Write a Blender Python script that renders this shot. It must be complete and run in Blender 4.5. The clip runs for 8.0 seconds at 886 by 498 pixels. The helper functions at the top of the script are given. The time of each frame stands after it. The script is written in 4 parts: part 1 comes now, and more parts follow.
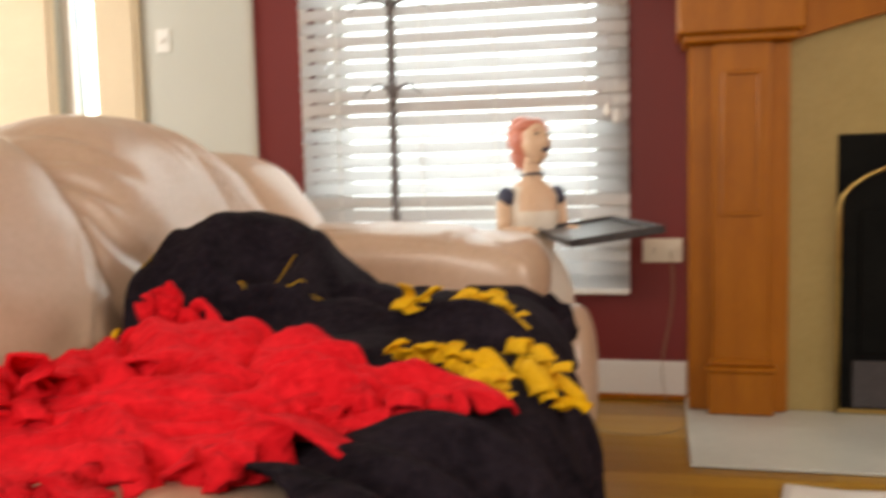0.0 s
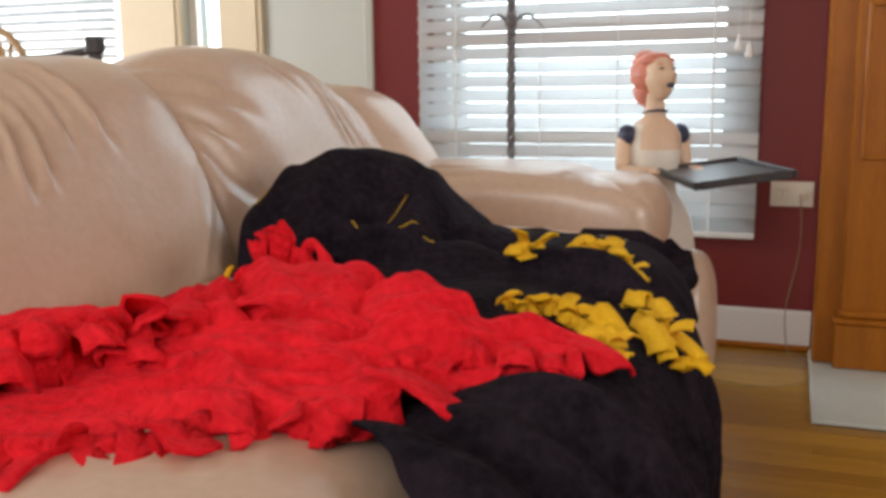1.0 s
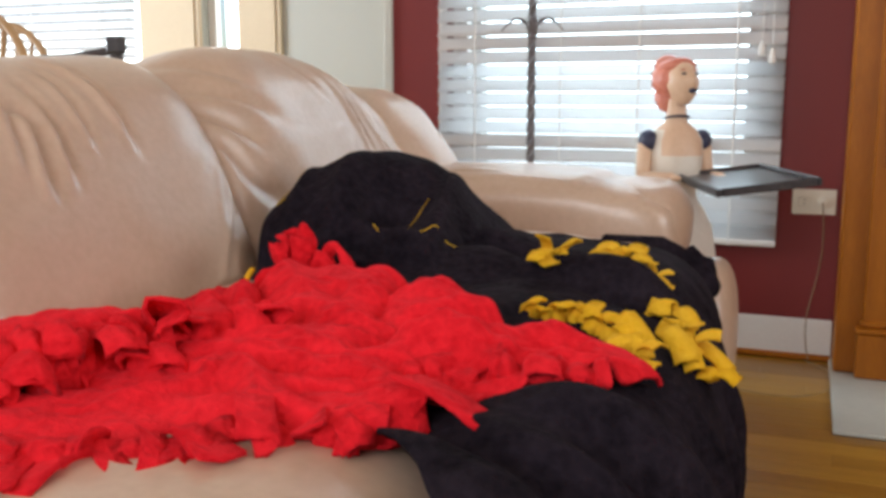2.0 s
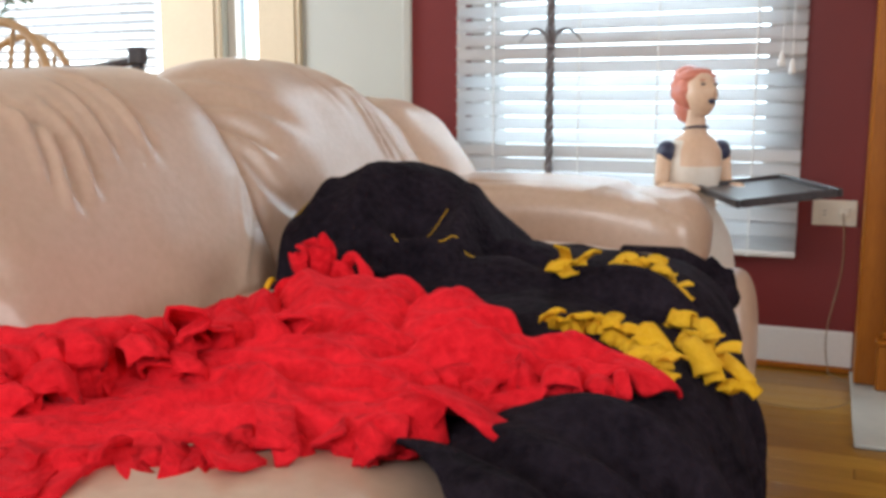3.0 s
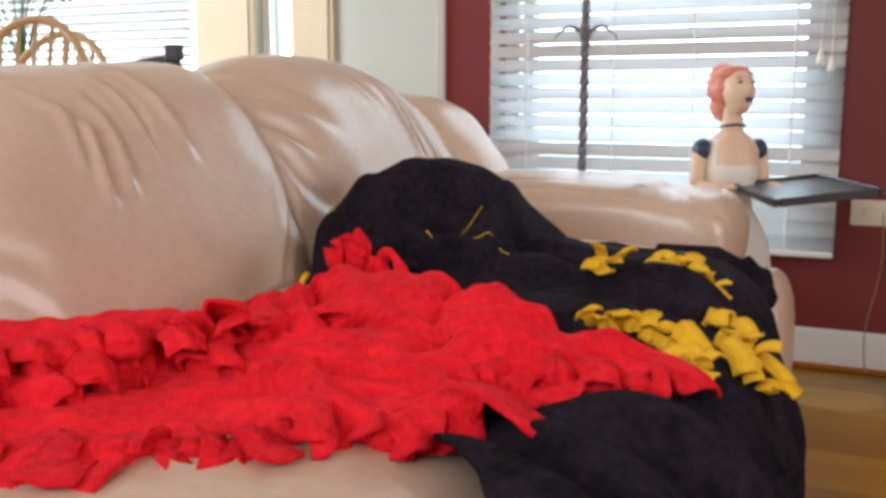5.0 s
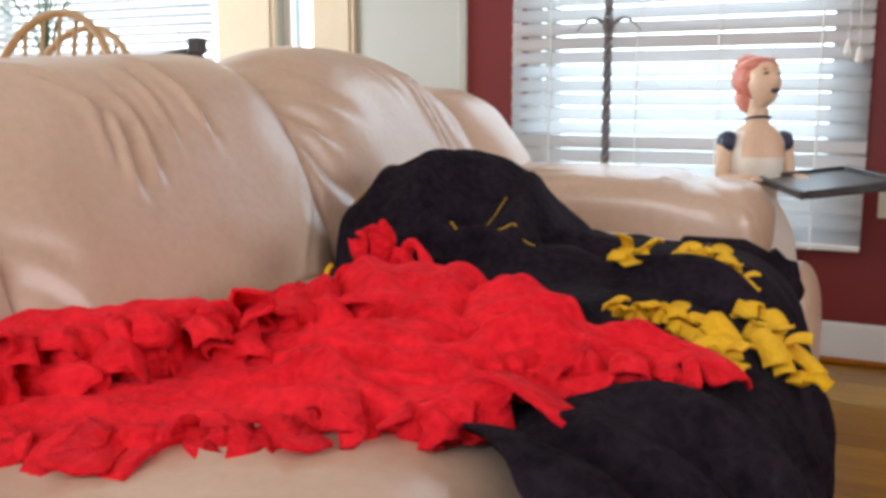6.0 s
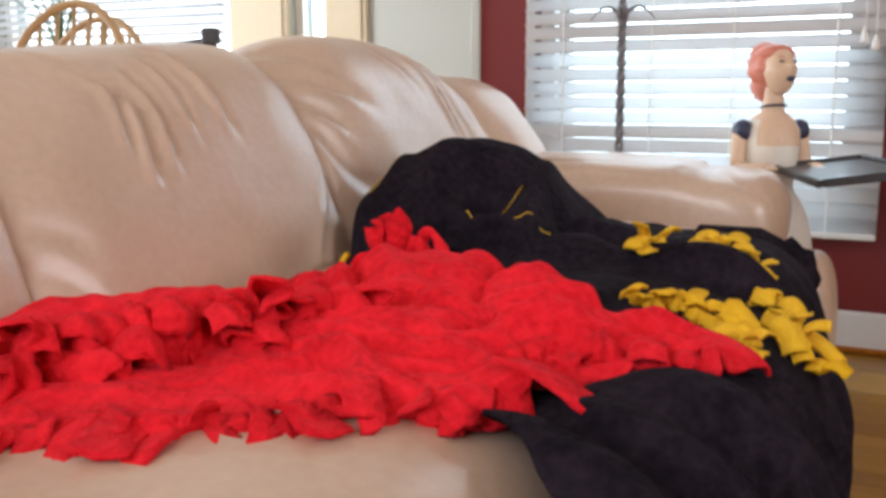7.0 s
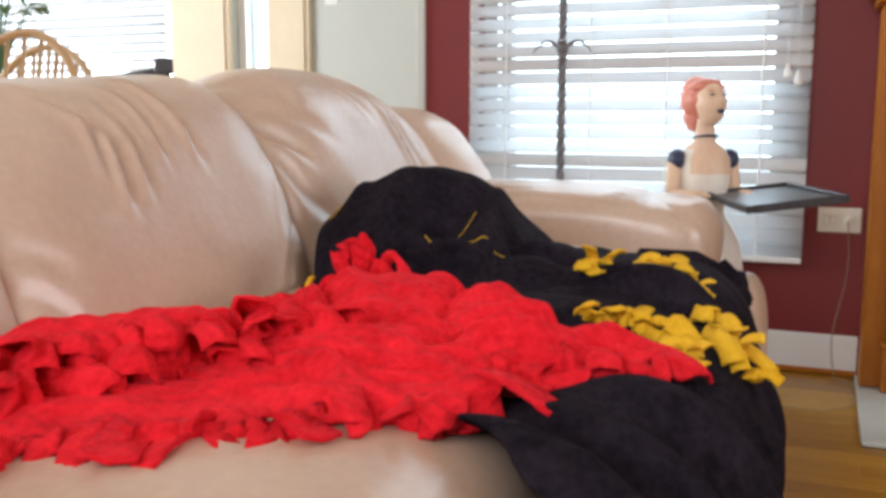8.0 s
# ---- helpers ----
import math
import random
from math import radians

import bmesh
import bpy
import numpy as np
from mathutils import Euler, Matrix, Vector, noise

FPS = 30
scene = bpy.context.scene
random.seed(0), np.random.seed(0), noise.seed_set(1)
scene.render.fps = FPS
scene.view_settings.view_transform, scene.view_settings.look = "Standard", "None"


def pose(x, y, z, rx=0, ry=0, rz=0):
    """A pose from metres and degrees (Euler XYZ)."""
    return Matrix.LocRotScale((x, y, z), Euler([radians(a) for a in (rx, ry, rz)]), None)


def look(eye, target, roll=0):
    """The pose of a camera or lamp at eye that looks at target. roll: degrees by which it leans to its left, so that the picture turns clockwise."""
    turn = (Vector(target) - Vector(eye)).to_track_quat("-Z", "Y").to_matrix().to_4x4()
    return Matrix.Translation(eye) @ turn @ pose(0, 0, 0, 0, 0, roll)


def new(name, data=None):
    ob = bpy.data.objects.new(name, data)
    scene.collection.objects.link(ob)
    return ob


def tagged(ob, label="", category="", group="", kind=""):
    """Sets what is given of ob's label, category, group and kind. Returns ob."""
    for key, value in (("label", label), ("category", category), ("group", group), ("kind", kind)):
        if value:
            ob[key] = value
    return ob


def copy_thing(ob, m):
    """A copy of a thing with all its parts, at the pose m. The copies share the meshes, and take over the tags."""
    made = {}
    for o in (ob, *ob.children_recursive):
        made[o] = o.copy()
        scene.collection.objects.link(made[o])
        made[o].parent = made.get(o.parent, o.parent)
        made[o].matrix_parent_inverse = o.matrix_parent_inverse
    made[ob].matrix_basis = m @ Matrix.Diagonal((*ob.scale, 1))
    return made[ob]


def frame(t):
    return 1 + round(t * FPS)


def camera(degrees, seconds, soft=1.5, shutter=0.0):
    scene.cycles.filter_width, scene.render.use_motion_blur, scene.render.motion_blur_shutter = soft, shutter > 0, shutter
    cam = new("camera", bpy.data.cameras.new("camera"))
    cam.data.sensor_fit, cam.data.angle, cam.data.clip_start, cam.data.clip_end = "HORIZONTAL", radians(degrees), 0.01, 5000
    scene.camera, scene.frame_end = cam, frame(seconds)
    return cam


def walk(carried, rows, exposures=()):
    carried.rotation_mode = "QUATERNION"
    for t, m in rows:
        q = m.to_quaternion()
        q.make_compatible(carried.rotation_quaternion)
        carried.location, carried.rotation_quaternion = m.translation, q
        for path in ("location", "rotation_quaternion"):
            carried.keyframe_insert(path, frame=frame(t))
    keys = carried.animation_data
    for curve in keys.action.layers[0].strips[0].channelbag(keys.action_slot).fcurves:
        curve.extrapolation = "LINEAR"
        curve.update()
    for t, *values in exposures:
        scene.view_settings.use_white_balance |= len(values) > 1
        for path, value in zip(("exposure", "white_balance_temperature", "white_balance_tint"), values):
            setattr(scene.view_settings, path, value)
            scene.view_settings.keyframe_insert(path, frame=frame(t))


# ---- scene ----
cam = camera(51.1, 8.0, soft=3.5, shutter=0.8)
PATH = [
    (0, (0.112, -3.016, 0.775), (-0.356, -1.081, 0.59), -1.4),
    (0.5, (0.091, -2.977, 0.784), (-0.54, -1.1, 0.505), -1.5),
    (1, (0.095, -2.971, 0.793), (-0.6, -1.125, 0.46), -0.6),
    (1.5, (0.08, -2.962, 0.793), (-0.628, -1.122, 0.46), -0.2),
    (3, (0.077, -2.966, 0.795), (-0.681, -1.141, 0.489), -0.0),
    (3.5, (0.068, -2.964, 0.792), (-0.701, -1.142, 0.49), 0.0),
    (4, (0.069, -2.967, 0.795), (-0.73, -1.161, 0.484), 0.4),
    (5.5, (0.068, -2.965, 0.787), (-0.762, -1.171, 0.479), 0.0),
    (6, (0.059, -2.964, 0.784), (-0.795, -1.184, 0.465), 0.0),
    (6.5, (0.056, -2.964, 0.781), (-0.812, -1.194, 0.445), 0.0),
    (7, (0.053, -2.967, 0.78), (-0.822, -1.2, 0.442), -0.2),
    (7.5, (0.061, -2.991, 0.786), (-0.749, -1.188, 0.482), 0.4),
    (8, (0.052, -3.054, 0.786), (-0.701, -1.222, 0.506), 0.1),
]
walk(cam, [(t, look(eye, target, roll)) for t, eye, target, roll in PATH], exposures=[(0.0, 0.32, 8100, 14), (0.6, 0.38, 7400, 12), (1.0, 0.14, 6900, 11), (1.5, 0.2, 6700, 10), (3.5, 0.34, 6450, 10), (7.0, 0.34, 6450, 11), (8.0, 0.45, 6400, 10)])

# ---- light ----
world = bpy.data.worlds.new("world")
scene.world = world
world.use_nodes = True
wn = world.node_tree
sky = wn.nodes.new("ShaderNodeTexSky")
sky.sky_type, sky.sun_disc = "NISHITA", False
sky.sun_elevation, sky.sun_rotation = radians(50), radians(200)
wn.links.new(sky.outputs["Color"], wn.nodes["Background"].inputs["Color"])
wn.nodes["Background"].inputs["Strength"].default_value = 0.12


def sun_lamp():
    data = bpy.data.lights.new("sun", "SUN")
    data.energy, data.angle, data.color = 1.0, radians(12), (1.0, 0.95, 0.88)
    new("sun", data).matrix_world = look((2, -8, 10), (0, 0, 0))


def window_or_fill_lamp(at, to, wide, high, watts, colour):
    data = bpy.data.lights.new("window_or_fill_light", "AREA")
    data.shape, data.size, data.size_y, data.energy, data.color = "RECTANGLE", wide, high, watts, colour
    new("window_or_fill_light", data).matrix_world = look(at, to)


sun_lamp()
window_or_fill_lamp((-0.57, 0.20, 1.14), (-0.57, -1, 1.10), 1.0, 1.6, 25, (0.74, 0.90, 1.0))
window_or_fill_lamp((-4.45, 1.62, 1.45), (-4.45, 0, 1.40), 1.9, 1.5, 24, (0.86, 0.94, 1.0))
window_or_fill_lamp((-2.93, 1.62, 1.45), (-2.93, 0, 1.40), 0.24, 1.5, 5, (0.9, 0.96, 1.0))
# unseen fill lamps from south, east and west, added to brighten the room
window_or_fill_lamp((-0.6, -5.2, 1.75), (-0.6, -2.2, 1.4), 2.4, 1.3, 46, (0.96, 0.97, 1.0))
window_or_fill_lamp((2.9, -1.9, 1.6), (0.3, -1.7, 1.6), 1.9, 1.2, 32, (0.98, 0.97, 0.96))
window_or_fill_lamp((-6.0, -1.2, 1.5), (-2.0, -0.9, 2.3), 2.4, 1.4, 210, (0.80, 0.90, 1.0))


# ---- materials ----
def material(name, low, high, rough=0.6, scale=6.0, fine=120.0, bump=0.15, depth=0.002, metal=0.0, sheen=0.0, coat=0.0, stretch=(1, 1, 1), spread=0.0, gloss=0.5, tint=(1, 1, 1)):
    m = bpy.data.materials.new(name)
    m.use_nodes = True
    n, l = m.node_tree.nodes, m.node_tree.links
    p = n["Principled BSDF"]
    tc, mp = n.new("ShaderNodeTexCoord"), n.new("ShaderNodeMapping")
    mp.inputs["Scale"].default_value = stretch
    l.new(tc.outputs["Object"], mp.inputs["Vector"])
    big, small = n.new("ShaderNodeTexNoise"), n.new("ShaderNodeTexNoise")
    big.inputs["Scale"].default_value, big.inputs["Detail"].default_value = scale, 4
    small.inputs["Scale"].default_value, small.inputs["Detail"].default_value = fine, 3
    l.new(mp.outputs["Vector"], big.inputs["Vector"])
    l.new(mp.outputs["Vector"], small.inputs["Vector"])
    both = n.new("ShaderNodeMath")
    both.operation = "MULTIPLY_ADD"
    both.inputs[1].default_value = 0.45
    l.new(small.outputs["Fac"], both.inputs[0])
    half = n.new("ShaderNodeMath")
    half.operation = "MULTIPLY"
    half.inputs[1].default_value = 0.55
    l.new(big.outputs["Fac"], half.inputs[0])
    l.new(half.outputs[0], both.inputs[2])
    fac = both.outputs[0]
    if spread:
        oi, add = n.new("ShaderNodeObjectInfo"), n.new("ShaderNodeMath")
        add.operation = "MULTIPLY_ADD"
        add.inputs[1].default_value = spread
        l.new(oi.outputs["Random"], add.inputs[0])
        sub = n.new("ShaderNodeMath")
        sub.operation = "SUBTRACT"
        sub.inputs[1].default_value = spread / 2
        l.new(fac, sub.inputs[0])
        l.new(sub.outputs[0], add.inputs[2])
        fac = add.outputs[0]
    ramp = n.new("ShaderNodeValToRGB")
    ramp.color_ramp.elements[0].position, ramp.color_ramp.elements[1].position = 0.3, 0.7
    ramp.color_ramp.elements[0].color, ramp.color_ramp.elements[1].color = (*low, 1), (*high, 1)
    l.new(fac, ramp.inputs["Fac"])
    l.new(ramp.outputs["Color"], p.inputs["Base Color"])
    p.inputs["Roughness"].default_value, p.inputs["Metallic"].default_value = rough, metal
    p.inputs["Specular IOR Level"].default_value = gloss
    p.inputs["Sheen Tint"].default_value = (*tint, 1)
    p.inputs["Sheen Weight"].default_value, p.inputs["Coat Weight"].default_value = sheen, coat
    b = n.new("ShaderNodeBump")
    b.inputs["Strength"].default_value, b.inputs["Distance"].default_value = bump, depth
    l.new(small.outputs["Fac"], b.inputs["Height"])
    l.new(b.outputs["Normal"], p.inputs["Normal"])
    return m


LEATHER = material("leather", (0.52, 0.358, 0.248), (0.63, 0.458, 0.342), 0.38, 5, 75, 0.28, 0.0016, coat=0.18, gloss=0.9)
RED = material("red_fleece", (0.56, 0.006, 0.012), (0.97, 0.028, 0.042), 0.95, 14, 85, 1.0, 0.008, gloss=0.04, sheen=0.2, tint=(1.0, 0.12, 0.16))
BLACK = material("black_fleece", (0.004, 0.003, 0.005), (0.027, 0.020, 0.028), 0.95, 14, 85, 1.0, 0.007, gloss=0.06)
YELLOW = material("yellow_fleece", (0.78, 0.42, 0.010), (0.92, 0.56, 0.055), 0.95, 12, 170, 0.9, 0.004, gloss=0.08)
MAROON = material("maroon_paint", (0.165, 0.011, 0.011), (0.205, 0.016, 0.015), 0.55, 2, 220, 0.2, 0.001)
GREY = material("grey_paint", (0.49, 0.49, 0.44), (0.53, 0.53, 0.48), 0.6, 2, 220, 0.2, 0.001)
WHITE = material("white_paint", (0.74, 0.72, 0.68), (0.82, 0.80, 0.76), 0.45, 4, 90, 0.1, 0.001)
CREAM = material("cream_paint", (0.66, 0.53, 0.36), (0.74, 0.60, 0.42), 0.6, 4, 90, 0.1, 0.001)
OAK = material("oak", (0.28, 0.080, 0.002), (0.41, 0.135, 0.007), 0.45, 5, 60, 0.15, 0.001, stretch=(6, 6, 0.6), gloss=0.3)
FLOOR = material("oak_floor", (0.27, 0.126, 0.012), (0.42, 0.222, 0.026), 0.32, 4, 40, 0.12, 0.001, stretch=(0.6, 8, 8), coat=0.2, spread=0.5)
TILE = material("cream_tile", (0.29, 0.205, 0.065), (0.36, 0.26, 0.095), 0.5, 8, 60, 0.15, 0.001)
HEARTH = material("white_stone", (0.46, 0.49, 0.45), (0.56, 0.58, 0.53), 0.3, 6, 50, 0.1, 0.001)
IRON = material("black_iron", (0.040, 0.036, 0.038), (0.085, 0.076, 0.078), 0.5, 20, 120, 0.4, 0.002, metal=0.4)
# iron lifted to grey: the bright window's haze is put into this colour
HAZED_IRON = material("hazed_iron", (0.12, 0.105, 0.105), (0.19, 0.17, 0.17), 0.5, 20, 120, 0.4, 0.002, metal=0.3)
SOOT = material("soot_black", (0.004, 0.004, 0.004), (0.010, 0.010, 0.009), 0.8, 10, 90, 0.3, 0.002, gloss=0.05)
BRASS = material("brass", (0.55, 0.38, 0.12), (0.72, 0.52, 0.20), 0.3, 10, 90, 0.1, 0.001, metal=1.0)
PLASTIC = material("ivory_plastic", (0.72, 0.68, 0.58), (0.78, 0.74, 0.64), 0.4, 20, 90, 0.05, 0.001)
CORD = material("clear_cord", (0.22, 0.15, 0.07), (0.32, 0.23, 0.12), 0.5, 20, 90, 0.05, 0.001)
SKIN = material("painted_plaster", (0.66, 0.44, 0.29), (0.76, 0.53, 0.37), 0.45, 12, 90, 0.1, 0.001)
HAIR = material("coral_glaze", (0.58, 0.17, 0.11), (0.72, 0.27, 0.19), 0.45, 16, 70, 0.4, 0.003)
NAVY = material("navy_glaze", (0.02, 0.025, 0.06), (0.04, 0.045, 0.09), 0.45, 16, 70, 0.1, 0.001)
BODICE = material("cream_glaze", (0.72, 0.64, 0.54), (0.80, 0.73, 0.64), 0.5, 12, 70, 0.2, 0.002)
PINE = material("chair_wood", (0.42, 0.25, 0.11), (0.56, 0.36, 0.18), 0.4, 5, 60, 0.1, 0.001, stretch=(3, 3, 0.6))
LEAF = material("leaf_green", (0.035, 0.10, 0.03), (0.08, 0.19, 0.06), 0.5, 12, 90, 0.2, 0.001)
CLAY = material("terracotta", (0.42, 0.13, 0.07), (0.52, 0.18, 0.10), 0.8, 12, 90, 0.2, 0.001)
GRASS = material("lawn", (0.05, 0.09, 0.03), (0.09, 0.14, 0.05), 0.9, 2, 60, 0.5, 0.01)


def slat_material():
    m = material("white_slat", (0.83, 0.81, 0.79), (0.88, 0.86, 0.84), 0.8, 6, 80, 0.05, 0.0005)
    n, l = m.node_tree.nodes, m.node_tree.links
    mix, tr = n.new("ShaderNodeMixShader"), n.new("ShaderNodeBsdfTranslucent")
    tr.inputs["Color"].default_value = (0.8, 0.8, 0.82, 1)
    mix.inputs["Fac"].default_value = 0.30
    l.new(n["Principled BSDF"].outputs[0], mix.inputs[1])
    l.new(tr.outputs[0], mix.inputs[2])
    l.new(mix.outputs[0], n["Material Output"].inputs["Surface"])
    return m


def glass_material(name, tint, rough):
    m = bpy.data.materials.new(name)
    m.use_nodes = True
    p = m.node_tree.nodes["Principled BSDF"]
    p.inputs["Base Color"].default_value = (*tint, 1)
    p.inputs["Roughness"].default_value, p.inputs["Transmission Weight"].default_value, p.inputs["IOR"].default_value = rough, 1.0, 1.45
    return m


SLAT = slat_material()
GLASS = glass_material("window_glass", (0.97, 0.99, 1.0), 0.0)
SMOKED = material("smoked_tray", (0.05, 0.048, 0.050), (0.075, 0.07, 0.07), 0.38, 20, 90, 0.02, 0.0005, coat=0.1)


# ---- mesh tools ----
def mesh_of(name, bm, mats, smooth=False):
    bm.normal_update()
    me = bpy.data.meshes.new(name)
    bm.to_mesh(me)
    bm.free()
    for m in (mats if isinstance(mats, (list, tuple)) else [mats]):
        me.materials.append(m)
    if smooth:
        me.polygons.foreach_set("use_smooth", [True] * len(me.polygons))
    return me


def part(name, bm, mats, parent=None, label="", smooth=False):
    ob = new(name, mesh_of(name, bm, mats, smooth))
    ob.parent = parent
    if label:
        ob["label"] = label
    return ob


def thing(name, label, category, at=(0, 0, 0), group="", kind=""):
    ob = new(name)
    ob.location = at
    ob.empty_display_size = 0.1
    return tagged(ob, label, category, group, kind)


def box(bm, x0, x1, y0, y1, z0, z1, bevel=0.0, seg=1):
    made = bmesh.ops.create_cube(bm, size=1.0)["verts"]
    for v in made:
        v.co = Vector(((x0 + x1) / 2 + v.co.x * (x1 - x0), (y0 + y1) / 2 + v.co.y * (y1 - y0), (z0 + z1) / 2 + v.co.z * (z1 - z0)))
    if bevel:
        edges = list({e for v in made for e in v.link_edges})
        bmesh.ops.bevel(bm, geom=edges, offset=bevel, segments=seg, affect="EDGES", profile=0.5)
    return bm


def boxed(*a, **k):
    return box(bmesh.new(), *a, **k)


def tube(bm, points, radius, sides=8, cap=True, twist=0.0, ridge=0.0):
    """A round bar along points; radius may be one number or one a point."""
    pts = [Vector(p) for p in points]
    rings = []
    side = None
    for i, p in enumerate(pts):
        d = (pts[min(i + 1, len(pts) - 1)] - pts[max(i - 1, 0)]).normalized()
        if side is None:
            side = d.orthogonal().normalized()
        side = (side - d * side.dot(d)).normalized()
        up = d.cross(side)
        r = radius[i] if isinstance(radius, (list, tuple)) else radius
        ring = []
        for k in range(sides):
            a = 2 * math.pi * k / sides + twist * i
            rr = r * (1 + (ridge if k % 2 else -ridge))
            ring.append(bm.verts.new(p + side * math.cos(a) * rr + up * math.sin(a) * rr))
        rings.append(ring)
    for a, b in zip(rings, rings[1:]):
        for k in range(sides):
            bm.faces.new((a[k], a[(k + 1) % sides], b[(k + 1) % sides], b[k]))
    if cap:
        bm.faces.new(rings[0][::-1])
        bm.faces.new(rings[-1])
    return bm


def ball(bm, at, size, seg=16, rings=10, turn=None, mat=0):
    made = bmesh.ops.create_uvsphere(bm, u_segments=seg, v_segments=rings, radius=1.0)["verts"]
    for v in made:
        c = Vector((v.co.x * size[0], v.co.y * size[1], v.co.z * size[2]))
        v.co = (turn @ c if turn else c) + Vector(at)
    for f in {f for v in made for f in v.link_faces}:
        f.material_index = mat
        f.smooth = True
    return made


def sheet(nu, nv, place):
    """A grid of nu x nv cells, each corner at place(u, v)."""
    bm = bmesh.new()
    rows = [[bm.verts.new(place(i / nu, j / nv)) for j in range(nv + 1)] for i in range(nu + 1)]
    for i in range(nu):
        for j in range(nv):
            bm.faces.new((rows[i][j], rows[i + 1][j], rows[i + 1][j + 1], rows[i][j + 1]))
    return bm


def solid(ob, thick, offset=-1):
    md = ob.modifiers.new("thickness", "SOLIDIFY")
    md.thickness, md.offset = thick, offset
    return ob


def spow(v, e):
    return math.copysign(abs(v) ** e, v)


def puffy(size, e1, e2, seg, rings, shape=None):
    """A soft upholstered block: a superellipsoid with its surface moved by shape(point)."""
    bm = bmesh.new()
    made = bmesh.ops.create_uvsphere(bm, u_segments=seg, v_segments=rings, radius=1.0)["verts"]
    for v in made:
        lat, lon = math.asin(max(-1, min(1, v.co.z))), math.atan2(v.co.y, v.co.x)
        c = spow(math.cos(lat), e1)
        p = Vector((size[0] * c * spow(math.cos(lon), e2), size[1] * c * spow(math.sin(lon), e2), size[2] * spow(math.sin(lat), e1)))
        v.co = shape(p) if shape else p
    return bm


def crease(x, y, a, b, width, deep):
    """Depth at (x, y) of a fold that runs from a to b and fades at its ends."""
    dx, dy = b[0] - a[0], b[1] - a[1]
    n = math.hypot(dx, dy)
    t = ((x - a[0]) * dx + (y - a[1]) * dy) / (n * n)
    d = ((x - a[0]) * dy - (y - a[1]) * dx) / n
    if t < -0.3 or t > 1.3:
        return 0.0
    return deep * math.exp(-(d / width) ** 2) * math.exp(-((t - 0.5) / 0.55) ** 4)


def ease_in(a, b, x):
    t = max(0.0, min(1.0, (x - a) / (b - a)))
    return t * t * (3 - 2 * t)


def fbm(x, y, z, f):
    return noise.noise((x * f, y * f, z * f)) + 0.5 * noise.noise((x * f * 2.1, y * f * 2.1, z * f * 2.1 + 7))


# ---- the room ----
def wall_mesh(y0, y1, xs, zs, holes):
    """One wall along x with thickness, made of shared-corner cells; holes are (column, row) cells left open."""
    bm = bmesh.new()
    g = {}
    for side, y in enumerate((y0, y1)):
        for i, x in enumerate(xs):
            for j, z in enumerate(zs):
                g[side, i, j] = bm.verts.new((x, y, z))
    full = {(i, j) for i in range(len(xs) - 1) for j in range(len(zs) - 1)} - set(holes)
    for i, j in full:
        bm.faces.new((g[0, i, j], g[0, i + 1, j], g[0, i + 1, j + 1], g[0, i, j + 1]))
        bm.faces.new((g[1, i, j], g[1, i, j + 1], g[1, i + 1, j + 1], g[1, i + 1, j]))
        for (di, dj), (a, b) in (((-1, 0), ((i, j), (i, j + 1))), ((1, 0), ((i + 1, j + 1), (i + 1, j))), ((0, -1), ((i + 1, j), (i, j))), ((0, 1), ((i, j + 1), (i + 1, j + 1)))):
            if (i + di, j + dj) not in full:
                bm.faces.new((g[0, *a], g[0, *b], g[1, *b], g[1, *a]))
    for v in [v for v in bm.verts if not v.link_faces]:
        bm.verts.remove(v)
    return bm


